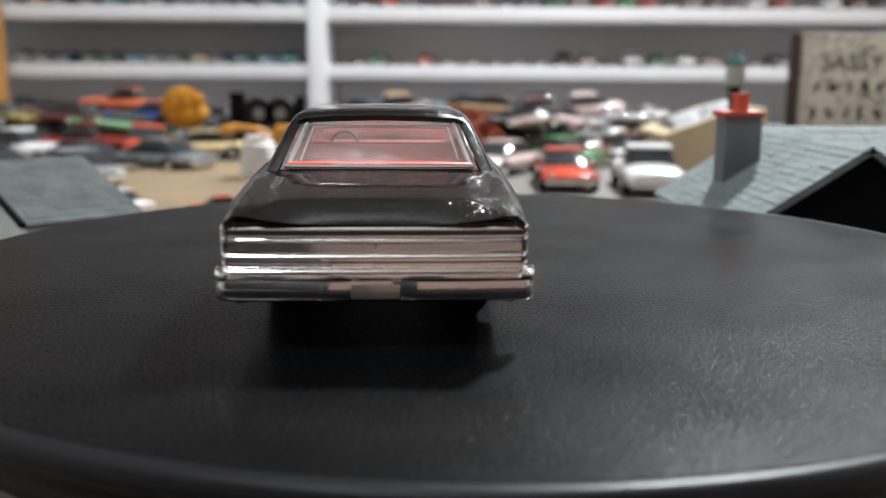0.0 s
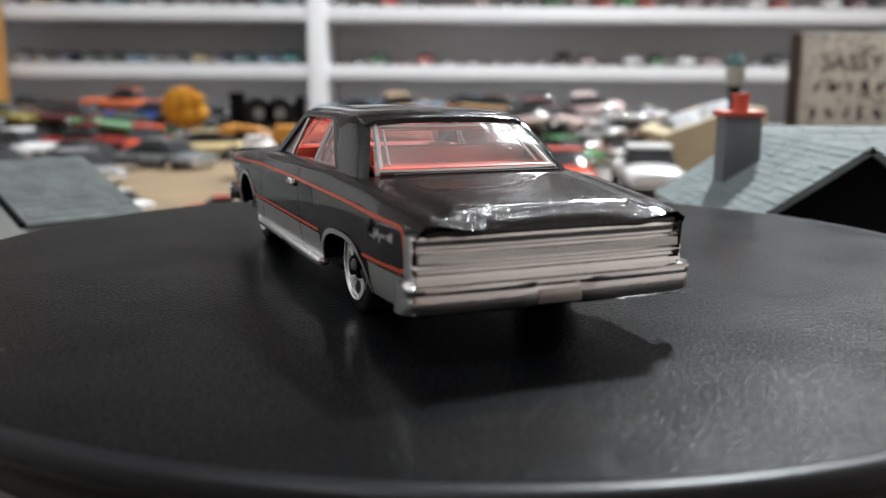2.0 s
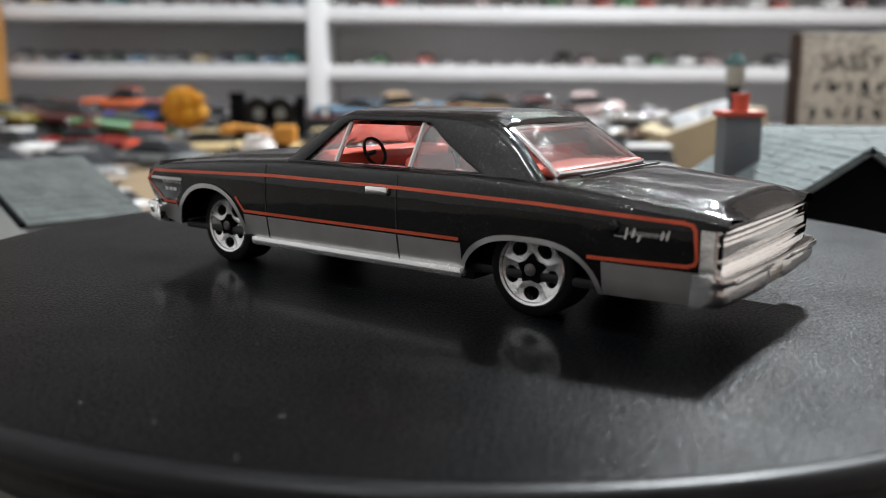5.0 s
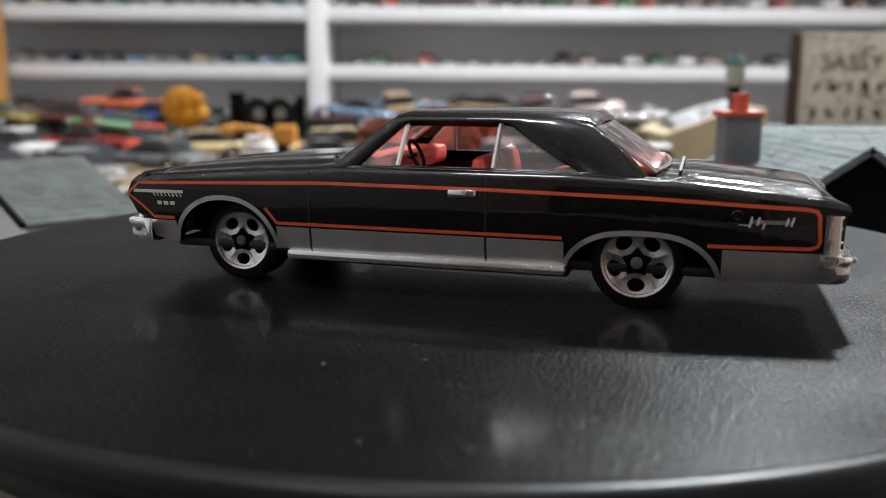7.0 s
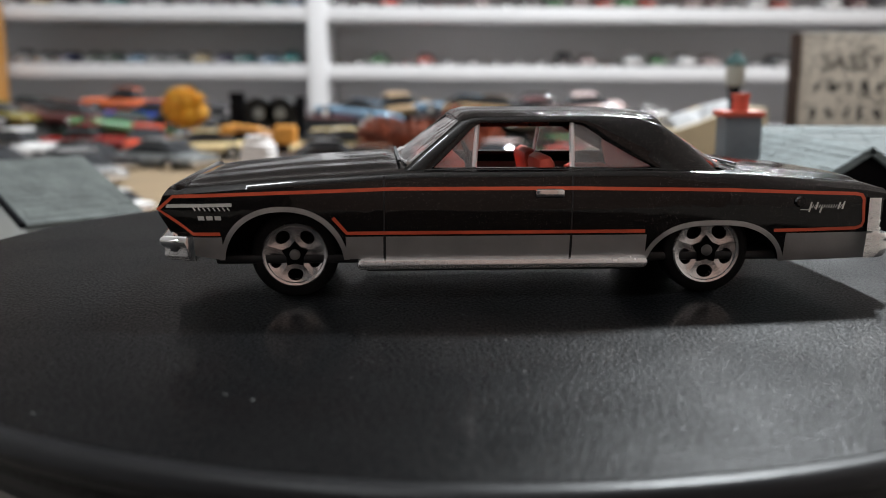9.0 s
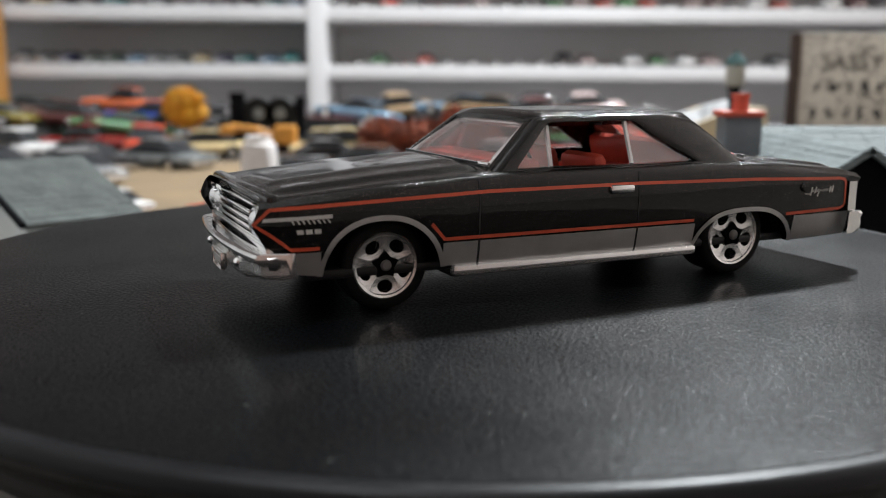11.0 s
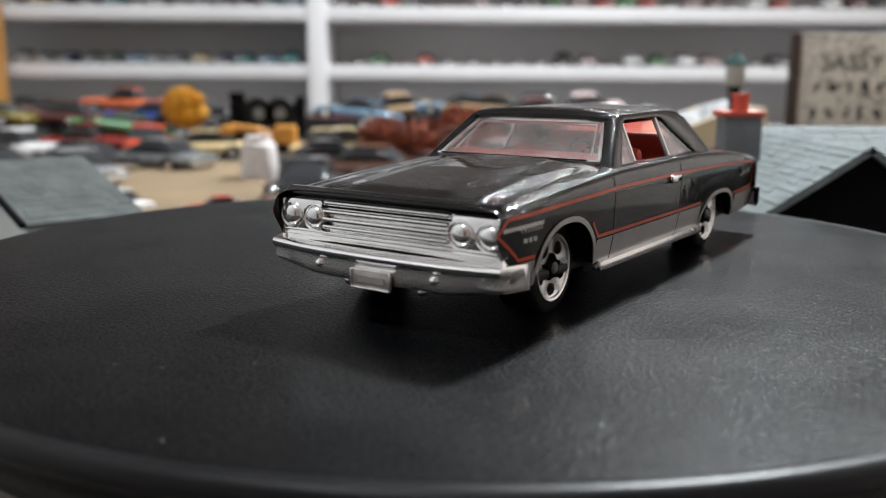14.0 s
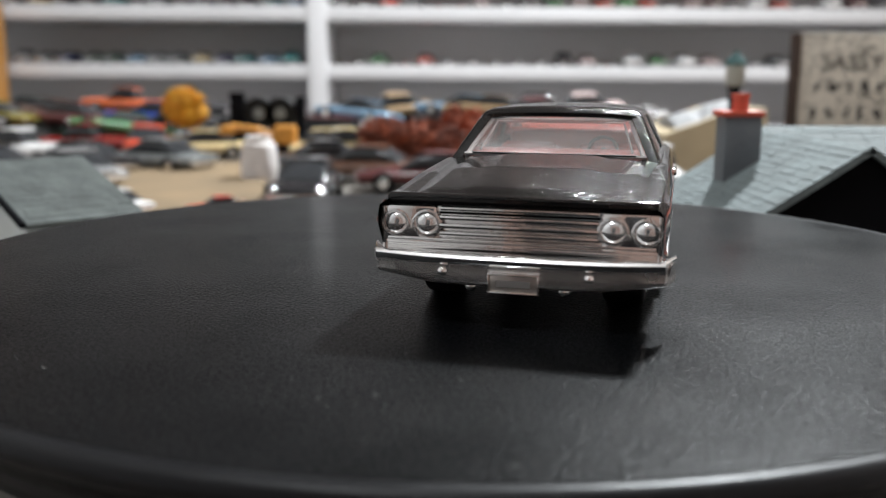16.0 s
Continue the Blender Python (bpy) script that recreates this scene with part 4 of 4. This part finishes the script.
    right = [
        (0.0575, 0.340, 0, 178, 0, "orange-red", "coupe"), (0.028, 0.395, 0, 150, 0, "pale pink", "coupe"), (0.0960, 0.325, 0, 176, 0, "white", "pickup"), (0.035, 0.50, 0, 60, 0, "dark green", "coupe"),
        (0.040, 0.56, 0, 95, 0, "brown", "van"), (0.075, 0.50, 0, 100, 0, "pale pink", "coupe"), (0.085, 0.56, 0, 80, 0, "white", "van"), (0.118, 0.50, 0, 70, 0, "brown", "coupe"),
        (0.130, 0.56, 0, 100, 0, "silver", "van"), (0.045, 0.63, 0, 90, 0, "grey", "van"), (0.110, 0.63, 0, 85, 0, "grey", "van"), (0.165, 0.62, 0, 95, 0, "grey", "van"), (0.065, 0.44, 0, 30, 0, "green", "coupe"),
    ]
    right_top = [
        (0.030, 0.56, 1.2, 70, 6, "tan", "coupe"), (0.058, 0.55, 1.1, 105, -5, "maroon", "coupe"), (0.086, 0.53, 1.1, 60, 8, "white", "coupe"), (0.100, 0.59, 1.25, 95, -6, "pale pink", "coupe"),
        (0.128, 0.55, 1.2, 120, 7, "white", "coupe"), (0.120, 0.62, 1.25, 80, 4, "red", "coupe"), (0.155, 0.60, 1.2, 100, -5, "white", "coupe"), (0.065, 0.62, 1.25, 85, 5, "grey", "coupe"), (0.115, 0.455, 0, 100, 0, "brown", "coupe"),
        (0.070, 0.49, 0.9, 140, 10, "pale pink", "coupe"), (0.098, 0.47, 0.85, 35, -8, "white", "coupe"), (0.045, 0.49, 0.9, 80, 7, "black", "coupe"),
    ]
    for rows in (left, back, top, middle, right, right_top):
        for x, y, layer, heading, tilt, colour, shape in rows:
            put_car(colour, shape, pose(x, y, TABLE_TOP + layer * 0.0185, tilt * 0.6, tilt, heading))


def build_shelf_cars():
    """Rows of toy cars parked nose out on two shelves."""
    rng = random.Random(11)
    dark = ["black", "navy", "grey", "light blue", "white", "black", "teal", "grey", "silver", "dark green", "black", "cream"]
    pale = ["white", "silver", "white", "pale pink", "white", "grey", "orange-red", "white", "maroon", "black", "red", "green"]
    for z in (0.0423, 0.1298):
        x = -0.668
        while x < 0.64:
            if not -0.232 < x < -0.168:
                colours = dark if x < -0.2 else pale
                shape = rng.choice(["coupe", "coupe", "coupe", "pickup"])
                put_car(rng.choice(colours), shape, pose(x, 1.345 + rng.uniform(-0.006, 0.006), z, 0, 0, 180 + rng.uniform(-5, 5)))
            x += rng.uniform(0.0315, 0.041)


def build_bush(name, label, centre, size, colour, dark, count, seed, leaf=0.0028, dome=False):
    """A clump of many small leaves on a stub of twigs, with gaps and an uneven outline."""
    rng = random.Random(seed)
    m = mat(name + "_leaves", colour, 0.8, 0, 0.3, 90)
    nt = m.node_tree
    geo = nt.nodes.new("ShaderNodeNewGeometry")
    rmp = nt.nodes.new("ShaderNodeValToRGB")
    rmp.color_ramp.elements[0].color, rmp.color_ramp.elements[1].color = (*dark, 1), (*colour, 1)
    nt.links.new(geo.outputs["Random Per Island"], rmp.inputs["Fac"])
    nt.links.new(rmp.outputs["Color"], nt.nodes["Principled BSDF"].inputs["Base Color"])
    bush = thing(name, label, "bush")
    bush.location = centre
    bm = bmesh.new()
    blobs = [(rng.uniform(-0.7, 0.7), rng.uniform(-0.6, 0.6), rng.uniform(0.25, 0.7), rng.uniform(0.35, 0.5)) for _ in range(11)]
    if dome:
        blobs = [(bx * 0.3, by * 0.3, 0.42 + bz * 0.12, 0.62) for bx, by, bz, br in blobs]
    for _ in range(count):
        bx, by, bz, br = rng.choice(blobs)
        d = Vector((rng.gauss(0, 1), rng.gauss(0, 1), rng.gauss(0, 1))).normalized() * br * rng.uniform(0.5, 1.0)
        p = Vector(((bx + d.x) * size[0], (by + d.y) * size[1], max(0.02, bz + d.z * 0.8) * size[2]))
        q = Euler((rng.uniform(0, 6.3), rng.uniform(0, 6.3), rng.uniform(0, 6.3))).to_matrix()
        s = leaf * rng.uniform(0.6, 1.4)
        pts = [p + q @ Vector(v) * s for v in ((-0.5, 0, 0), (0, -0.35, 0.12), (0.6, 0, 0), (0, 0.35, 0.12), (0, 0, -0.2))]
        vs = [bm.verts.new(v) for v in pts]
        for f in ((0, 1, 2, 3), (0, 4, 1), (1, 4, 2), (2, 4, 3), (3, 4, 0)):
            bm.faces.new([vs[i] for i in f])
    part("foliage", bm, m, bush, smooth=False)
    bm = bmesh.new()
    for _ in range(14):
        bx, by, bz, br = rng.choice(blobs)
        add_bar(bm, Vector((rng.uniform(-.2, .2) * size[0], rng.uniform(-.2, .2) * size[1], 0)), Vector((bx * size[0], by * size[1], bz * size[2])), 0.0007, 5)
    part("twigs", bm, ENAMEL["brown"], bush, "thin brown twigs")


SHINGLE = mat("grey_green_shingle", (0.138, 0.166, 0.168), 0.75, 0, 0.25, 140, 0.5, 1200)
# darker copy of the shingle: shade of the left roof put into its colour
SHADED_SHINGLE = mat("shaded_grey_shingle", (0.085, 0.095, 0.091), 0.85, 0, 0.3, 140, 0.5, 1200, spec=0.3)
HOUSE_WALL = mat("pale_house_wall", (0.42, 0.44, 0.42), 0.7, 0, 0.1, 90, 0.1, 600)
BLACK_WALL = mat("black_house_wall", (0.005, 0.005, 0.006), 0.9, 0, 0.2, 100, 0.1, 600, spec=0.05)
GREY_BRICK = mat("grey_chimney_plastic", (0.12, 0.13, 0.14), 0.6, 0, 0.12, 200, 0.3, 900)
RED_POT = mat("red_chimney_pot", (0.58, 0.09, 0.05), 0.5, 0, 0.1, 300)


def roof_slope(house, a, b, c, d, courses, seed, surface=None):
    """One slope in overlapping shingle courses; a to b is the eave, d to c the ridge."""
    rng = random.Random(seed)
    surface = surface or SHINGLE
    a, b, c, d = (Vector(p) for p in (a, b, c, d))
    nrm = (b - a).cross(d - a).normalized()
    if nrm.z < 0:
        nrm = -nrm
    board = bmesh.new()
    add_rings(board, [[tuple(p) for p in (a, b, c, d)], [tuple(p - nrm * 0.0012) for p in (a, b, c, d)]])
    slope = part("roof", board, surface, house, "grey-green shingled roof slope", smooth=False)
    for i in range(courses):
        k0, k1 = i / courses, min(1.0, (i + 1.25) / courses)
        bm = bmesh.new()
        x = 0.0
        while x < 1.0:
            w = min(rng.uniform(0.05, 0.09), 1.0 - x)
            lift = 0.00022 + rng.uniform(-0.00005, 0.0001)
            e0, e1 = x + 0.001, x + w - 0.001
            quad = [a.lerp(b, e0).lerp(d.lerp(c, e0), k0) + nrm * lift, a.lerp(b, e1).lerp(d.lerp(c, e1), k0) + nrm * lift,
                    a.lerp(b, e1).lerp(d.lerp(c, e1), k1) + nrm * 0.0001, a.lerp(b, e0).lerp(d.lerp(c, e0), k1) + nrm * 0.00012]
            add_rings(bm, [[tuple(p) for p in quad], [tuple(p - nrm * 0.0003) for p in quad]])
            x += w
        part("shingle_course", bm, surface, slope, smooth=False)
    return slope


def build_houses():
    h = thing("model_house", "model house with grey-green shingle roof and dark gable", "model house", "diorama houses")
    y0, y1, rx, rz, s = 0.0500, 0.1134, 0.0757, 0.0113, 0.66
    ex = 0.0505
    ez = rz - (rx - ex) * s
    fx = 2 * rx - ex
    roof_slope(h, (ex, y1, ez), (ex, y0, ez), (rx, y0, rz), (rx, y1, rz), 15, 1)
    roof_slope(h, (fx, y0, ez), (fx, y1, ez), (rx, y1, rz), (rx, y0, rz), 15, 2)
    bm = bmesh.new()
    pent = [(ex + 0.004, ez + 0.0010), (rx, rz - 0.0016), (fx - 0.004, ez + 0.0010), (fx - 0.004, TABLE_TOP), (ex + 0.004, TABLE_TOP)]
    add_rings(bm, [[(x, y, z) for x, z in pent] for y in (y0 + 0.0015, y1 - 0.001)])
    part("wall", bm, BLACK_WALL, h, "black gable wall", smooth=False)
    wx = 0.175
    roof_slope(h, (rx + 0.002, 0.090, 0.0005), (wx, 0.090, 0.0005), (wx, 0.1125, 0.0120), (rx - 0.006, 0.1135, 0.0120), 8, 3)
    part("wing_wall", box((rx + wx) / 2 + 0.01, 0.108, -0.0155, wx - rx - 0.03, 0.016, 0.029), BLACK_WALL, h, smooth=False)
    # chimney with its red pot
    bm = box(0.0632, 0.0890, 0.0062, 0.0082, 0.0075, 0.0190, bevel=0.0003)
    ch = part("chimney", bm, GREY_BRICK, h, "grey chimney with red top")
    part("chimney_cap", box(0.0630, 0.0890, 0.0160, 0.0096, 0.0083, 0.0013, bevel=0.0003), RED_POT, ch, "red chimney cap")
    part("chimney_pot", lathe([(0, 0.0166), (0.0018, 0.0166), (0.0018, 0.0196), (0.0021, 0.0197), (0.0021, 0.0205), (0.0, 0.0205)], 20, "Z", (0.0633, 0.0890, 0)), RED_POT, ch, "red chimney pot")

    g = thing("model_house", "model house with grey-green shingle roof, coloured darker for shade, beside the turntable", "model house", "diorama houses")
    e0, e1 = Vector((-0.0930, 0.0722, -0.008)), Vector((-0.0734, 0.0909, -0.008))
    along = (e1 - e0).normalized()
    t1 = Vector((-0.0977, 0.1165, 0.003))
    t0 = t1 - along * (e1 - e0).length
    roof_slope(g, tuple(e0), tuple(e1), tuple(t1), tuple(t0), 12, 4, SHADED_SHINGLE)
    back = (t1 - e1)
    back.z = 0
    b1, b0 = e1 + back * 2, e0 + back * 2
    roof_slope(g, tuple(b1), tuple(b0), tuple(t0), tuple(t1), 12, 5, SHADED_SHINGLE)
    bm = bmesh.new()
    ring = []
    for e, t, b, k in ((e0, t0, b0, 0.0016), (e1, t1, b1, -0.0016)):
        o = along * k
        i0, i1 = e.lerp(b, 0.06) + o, b.lerp(e, 0.06) + o
        ring.append([tuple(i0 + Vector((0, 0, 0.0002))), tuple(t + o - Vector((0, 0, 0.0016))), tuple(i1 + Vector((0, 0, 0.0002))), (i1.x, i1.y, TABLE_TOP), (i0.x, i0.y, TABLE_TOP)])
    add_rings(bm, ring)
    part("wall", bm, HOUSE_WALL, g, "pale grey house wall", smooth=False)
    bm = bmesh.new()
    add_bar(bm, e0 - along * 0.0006, t0 - along * 0.0006, 0.0009, 6)
    part("barge_board", bm, BLACK_WALL, g, "black edge board of the roof")


def build_scenery():
    sand = mat("tan_sand_board", (0.185, 0.128, 0.070), 0.9, 0, 0.22, 30, 0.4, 500)
    bm = bmesh.new()
    outline = [(-0.128, 0.165), (-0.070, 0.150), (-0.0850, 0.29), (-0.112, 0.44), (-0.150, 0.425), (-0.178, 0.37), (-0.150, 0.26)]
    add_rings(bm, [[(x, y, TABLE_TOP + 0.0002) for x, y in outline], [(x, y, TABLE_TOP + 0.003) for x, y in outline]])
    single("sand_board", bm, sand, "tan sandy board lying on the table", "diorama base", smooth=False)
    single("white_board", box(-0.175, 0.075, TABLE_TOP + 0.0015, 0.190, 0.150, 0.003, bevel=0.0006), ENAMEL["white"], "plain white board under the model house", "diorama base")
    bm = bmesh.new()
    side = [(0.122, TABLE_TOP), (0.180, TABLE_TOP), (0.180, 0.0075), (0.160, 0.0068), (0.142, -0.0005), (0.122, -0.0075)]
    add_rings(bm, [[(x, y, z) for x, z in side] for y in (0.40, 0.47)])
    single("cardboard_hill", bm, mat("tan_cardboard", (0.45, 0.36, 0.23), 0.85, 0, 0.12, 40, 0.3, 300), "tan cardboard hill sloping upwards", "diorama hill", smooth=False)
    bm = bmesh.new()
    rng = random.Random(5)
    rings = []
    for i in range(9):
        x = 0.130 + i * 0.005
        z = lerp([(0.122, -0.0075), (0.142, -0.0005), (0.160, 0.0068), (0.18, 0.0075)], x)
        rings.append([(x, 0.405, z), (x, 0.412, z + 0.002 + rng.uniform(0, 0.003)), (x, 0.43, z + 0.003 + rng.uniform(0, 0.003)), (x, 0.45, z + 0.002), (x, 0.46, z)])
    add_rings(bm, rings)
    single("paper_scrap", bm, mat("crumpled_white_paper", (0.26, 0.26, 0.265), 0.7, 0, 0.15, 200), "crumpled white paper on the cardboard hill", "paper", smooth=False)

    build_bush("autumn_bush", "rust-red autumn bush made of loose foliage", (-0.026, 0.415, TABLE_TOP), (0.036, 0.030, 0.031), (0.33, 0.075, 0.028), (0.05, 0.014, 0.008), 6500, 3, 0.0040)
    build_bush("rust_bush", "tall rust-orange autumn bush behind the car", (0.013, 0.445, TABLE_TOP), (0.019, 0.020, 0.037), (0.44, 0.09, 0.03), (0.12, 0.025, 0.010), 4500, 8, 0.0040)
    build_bush("yellow_bush", "golden yellow rounded bush on the heap", (-0.1805, 0.505, TABLE_TOP + 0.0205), (0.0195, 0.0180, 0.0255), (0.75, 0.42, 0.035), (0.50, 0.22, 0.018), 5200, 21, 0.0038, True)

    # ribbed white barrel
    prof = [(0.0, 0.0)]
    for i in range(9):
        prof += [(0.0080 + 0.0010 * math.sin(i / 8 * math.pi), i * 0.0023), (0.0090 + 0.0010 * math.sin(i / 8 * math.pi), i * 0.0023 + 0.0011)]
    prof += [(0.0068, 0.0210), (0.0066, 0.0240), (0.0, 0.0242)]
    b = single("barrel", lathe(prof, 28), mat("white_barrel_plastic", (0.66, 0.62, 0.60), 0.5, 0, 0.08, 200, 0.1, 800), "ribbed white plastic barrel standing on the table", "barrel")
    b.matrix_basis = pose(-0.0985, 0.345, TABLE_TOP)

    # ochre digger with a raised arm
    d = thing("toy_digger", "ochre yellow toy digger with a bent arm", "toy digger")
    och = mat("ochre_plastic", (0.55, 0.24, 0.04), 0.45, 0, 0.12, 200)
    part("cab", box(0.010, 0, 0.0175, 0.014, 0.014, 0.012, bevel=0.0015), och, d)
    part("track", box(0.009, -0.007, 0.006, 0.024, 0.006, 0.012, bevel=0.003), BLACK_WALL, d, "black track")
    part("track", box(0.009, 0.007, 0.006, 0.024, 0.006, 0.012, bevel=0.003), BLACK_WALL, d, "black track")
    bm = bmesh.new()
    add_bar(bm, Vector((0.006, 0, 0.014)), Vector((-0.008, 0, 0.0205)), 0.0030, 8)
    add_bar(bm, Vector((-0.008, 0, 0.0205)), Vector((-0.024, 0, 0.0225)), 0.0024, 8)
    part("arm", bm, och, d)
    part("bucket", box(-0.026, 0, 0.0205, 0.008, 0.012, 0.006, bevel=0.0012), och, d)
    d.matrix_basis = pose(-0.114, 0.455, TABLE_TOP, 0, 0, 4)

    # black rack holding spare tyres
    r = thing("tyre_rack", "tall black rack with loose grey tyres", "rack")
    part("post", box(-0.024, 0, 0.0215, 0.010, 0.008, 0.043, bevel=0.0008), BLACK_WALL, r)
    part("post", box(0.020, 0, 0.020, 0.006, 0.008, 0.040, bevel=0.0008), BLACK_WALL, r)
    part("post", box(0.000, 0.004, 0.020, 0.003, 0.004, 0.038, bevel=0.0005), ENAMEL["grey"], r)
    part("shelf", box(0, 0, 0.0085, 0.052, 0.014, 0.017, bevel=0.0008), BLACK_WALL, r)
    for x, z in ((0.006, 0.0285), (-0.009, 0.0285)):
        bm = bmesh.new()
        add_lathe(bm, [(0.005, -0.003), (0.0105, -0.003), (0.0118, 0.0), (0.0105, 0.003), (0.005, 0.003)], 24, "Y", (x, 0, z))
        part("tyre", bm, TYRE, r)
        part("tyre_hub", lathe([(0, -0.0034), (0.004, -0.0032), (0.005, 0.0)], 16, "Y", (x, 0, z)), ENAMEL["grey"], r, "grey hub")
    r.matrix_basis = pose(-0.124, 0.52, TABLE_TOP)

    # small bright scraps on the sand
    k = put_car("red", "coupe", pose(-0.0885, 0.218, TABLE_TOP + 0.003, 0, 0, 120))
    k.scale = (0.34, 0.34, 0.34)
    k = put_car("white", "coupe", pose(-0.128, 0.215, TABLE_TOP + 0.003, 0, 0, 60))
    k.scale = (0.5, 0.5, 0.5)

    # model lamp post
    p = thing("model_lamp_post", "thin dark model lamp post with cream shade", "lamp post")
    part("pole", lathe([(0.0, 0), (0.005, 0), (0.005, 0.002), (0.0024, 0.004), (0.0024, 0.047), (0.0034, 0.0505), (0.0, 0.0506)], 16), BLACK_WALL, p)
    part("shade", lathe([(0.0, 0.0505), (0.0034, 0.0505), (0.0042, 0.053), (0.0042, 0.060), (0.0, 0.060)], 20), mat("dull_cream_shade", (0.34, 0.33, 0.28), 0.5), p, "dull cream lamp shade")
    part("cap", lathe([(0.0, 0.060), (0.0048, 0.060), (0.0036, 0.0630), (0.0014, 0.0645), (0.0014, 0.0662), (0.0, 0.0665)], 20), mat("dark_teal_cap", (0.03, 0.10, 0.10), 0.5), p, "dark teal lamp cap")
    p.matrix_basis = pose(0.1286, 0.30, TABLE_TOP)

    # timber end panel of the shelving
    wood = mat("orange_pine", (0.40, 0.19, 0.05), 0.5, 0, 0.25, 14, 0.1, 200)
    single("timber_post", box(-0.709, 1.262, -0.325, 0.078, 0.05, 0.91, bevel=0.003), wood, "orange pine post at the end of the shelves", "post")


def build_sign():
    s = thing("wooden_sign", "weathered beige signboard with dark lettering and stains", "sign")
    board = mat("beige_camouflage", (0.40, 0.36, 0.29), 0.85, 0, 0.12, 60, 0.3, 400)
    nt = board.node_tree
    tc = nt.nodes.new("ShaderNodeTexCoord")
    mp = nt.nodes.new("ShaderNodeMapping")
    mp.inputs["Scale"].default_value = (75, 75, 150)
    mp.inputs["Rotation"].default_value = (0, 0.4, 0)
    nz = nt.nodes.new("ShaderNodeTexNoise")
    nz.inputs["Detail"].default_value = 3
    rp = nt.nodes.new("ShaderNodeValToRGB")
    rp.color_ramp.elements[0].position, rp.color_ramp.elements[0].color = 0.34, (0.085, 0.07, 0.055, 1)
    rp.color_ramp.elements[1].position, rp.color_ramp.elements[1].color = 0.47, (0.66, 0.61, 0.52, 1)
    nt.links.new(tc.outputs["Object"], mp.inputs["Vector"])
    nt.links.new(mp.outputs["Vector"], nz.inputs["Vector"])
    nt.links.new(nz.outputs["Fac"], rp.inputs["Fac"])
    nt.links.new(rp.outputs["Color"], nt.nodes["Principled BSDF"].inputs["Base Color"])
    ink = mat("dark_grey_ink", (0.07, 0.065, 0.06), 0.8, 0, 0.3, 300)
    part("board", box(0.2165, 0.3535, 0.0220, 0.080, 0.005, 0.0500, bevel=0.0006), board, s)
    part("edge_strip", box(0.1750, 0.3525, 0.0220, 0.0032, 0.008, 0.0500, bevel=0.0005), mat("dark_brown_wood", (0.05, 0.03, 0.022), 0.8, 0, 0.3, 80), s, "dark brown edge strip")
    for x in (0.185, 0.245):
        part("post", box(x, 0.3575, -0.0060, 0.004, 0.003, 0.048), ENAMEL["brown"], s)
    txt = bpy.data.curves.new("lettering", "FONT")
    txt.body, txt.size, txt.extrude = "SASSY", 0.0120, 0.0001
    txt.materials.append(ink)
    ob = new("lettering", txt)
    ob.parent = s
    ob.matrix_basis = pose(0.1880, 0.3508, 0.0285, 90)
    rng = random.Random(9)
    for x, z, n in ((0.184, 0.0165, 6), (0.183, 0.0035, 7)):
        for i in range(n):
            h = rng.uniform(0.004, 0.0075)
            bm = box(x + i * 0.0082 + rng.uniform(0.002, 0.004), 0.3509, z + 0.0035, rng.uniform(0.0014, 0.0042), 0.0004, h, turn=pose(0, 0, 0, 0, rng.uniform(-35, 35)))
            part("letter_bar", bm, ink, s)


# ---- what moves ----
def motions():
    turn, yaw, off = 10.18, 2.77, pose(-0.01146, -0.00458, 0.0)
    steps = [i * 0.25 for i in range(65)]
    walk(turntable, [(t, pose(-0.0007, -0.0028, DISC_TOP, 0, 0, turn * t)) for t in steps])
    walk(hero, [(t, pose(0, 0, 0, 0, 0, turn * t) @ off @ pose(0, 0, 0, 0, 0, yaw)) for t in steps])


build_room()
build_shelves()
build_houses()
build_scenery()
build_sign()
build_heaps()
build_shelf_cars()
turntable = build_turntable()
hero = build_car()
motions()
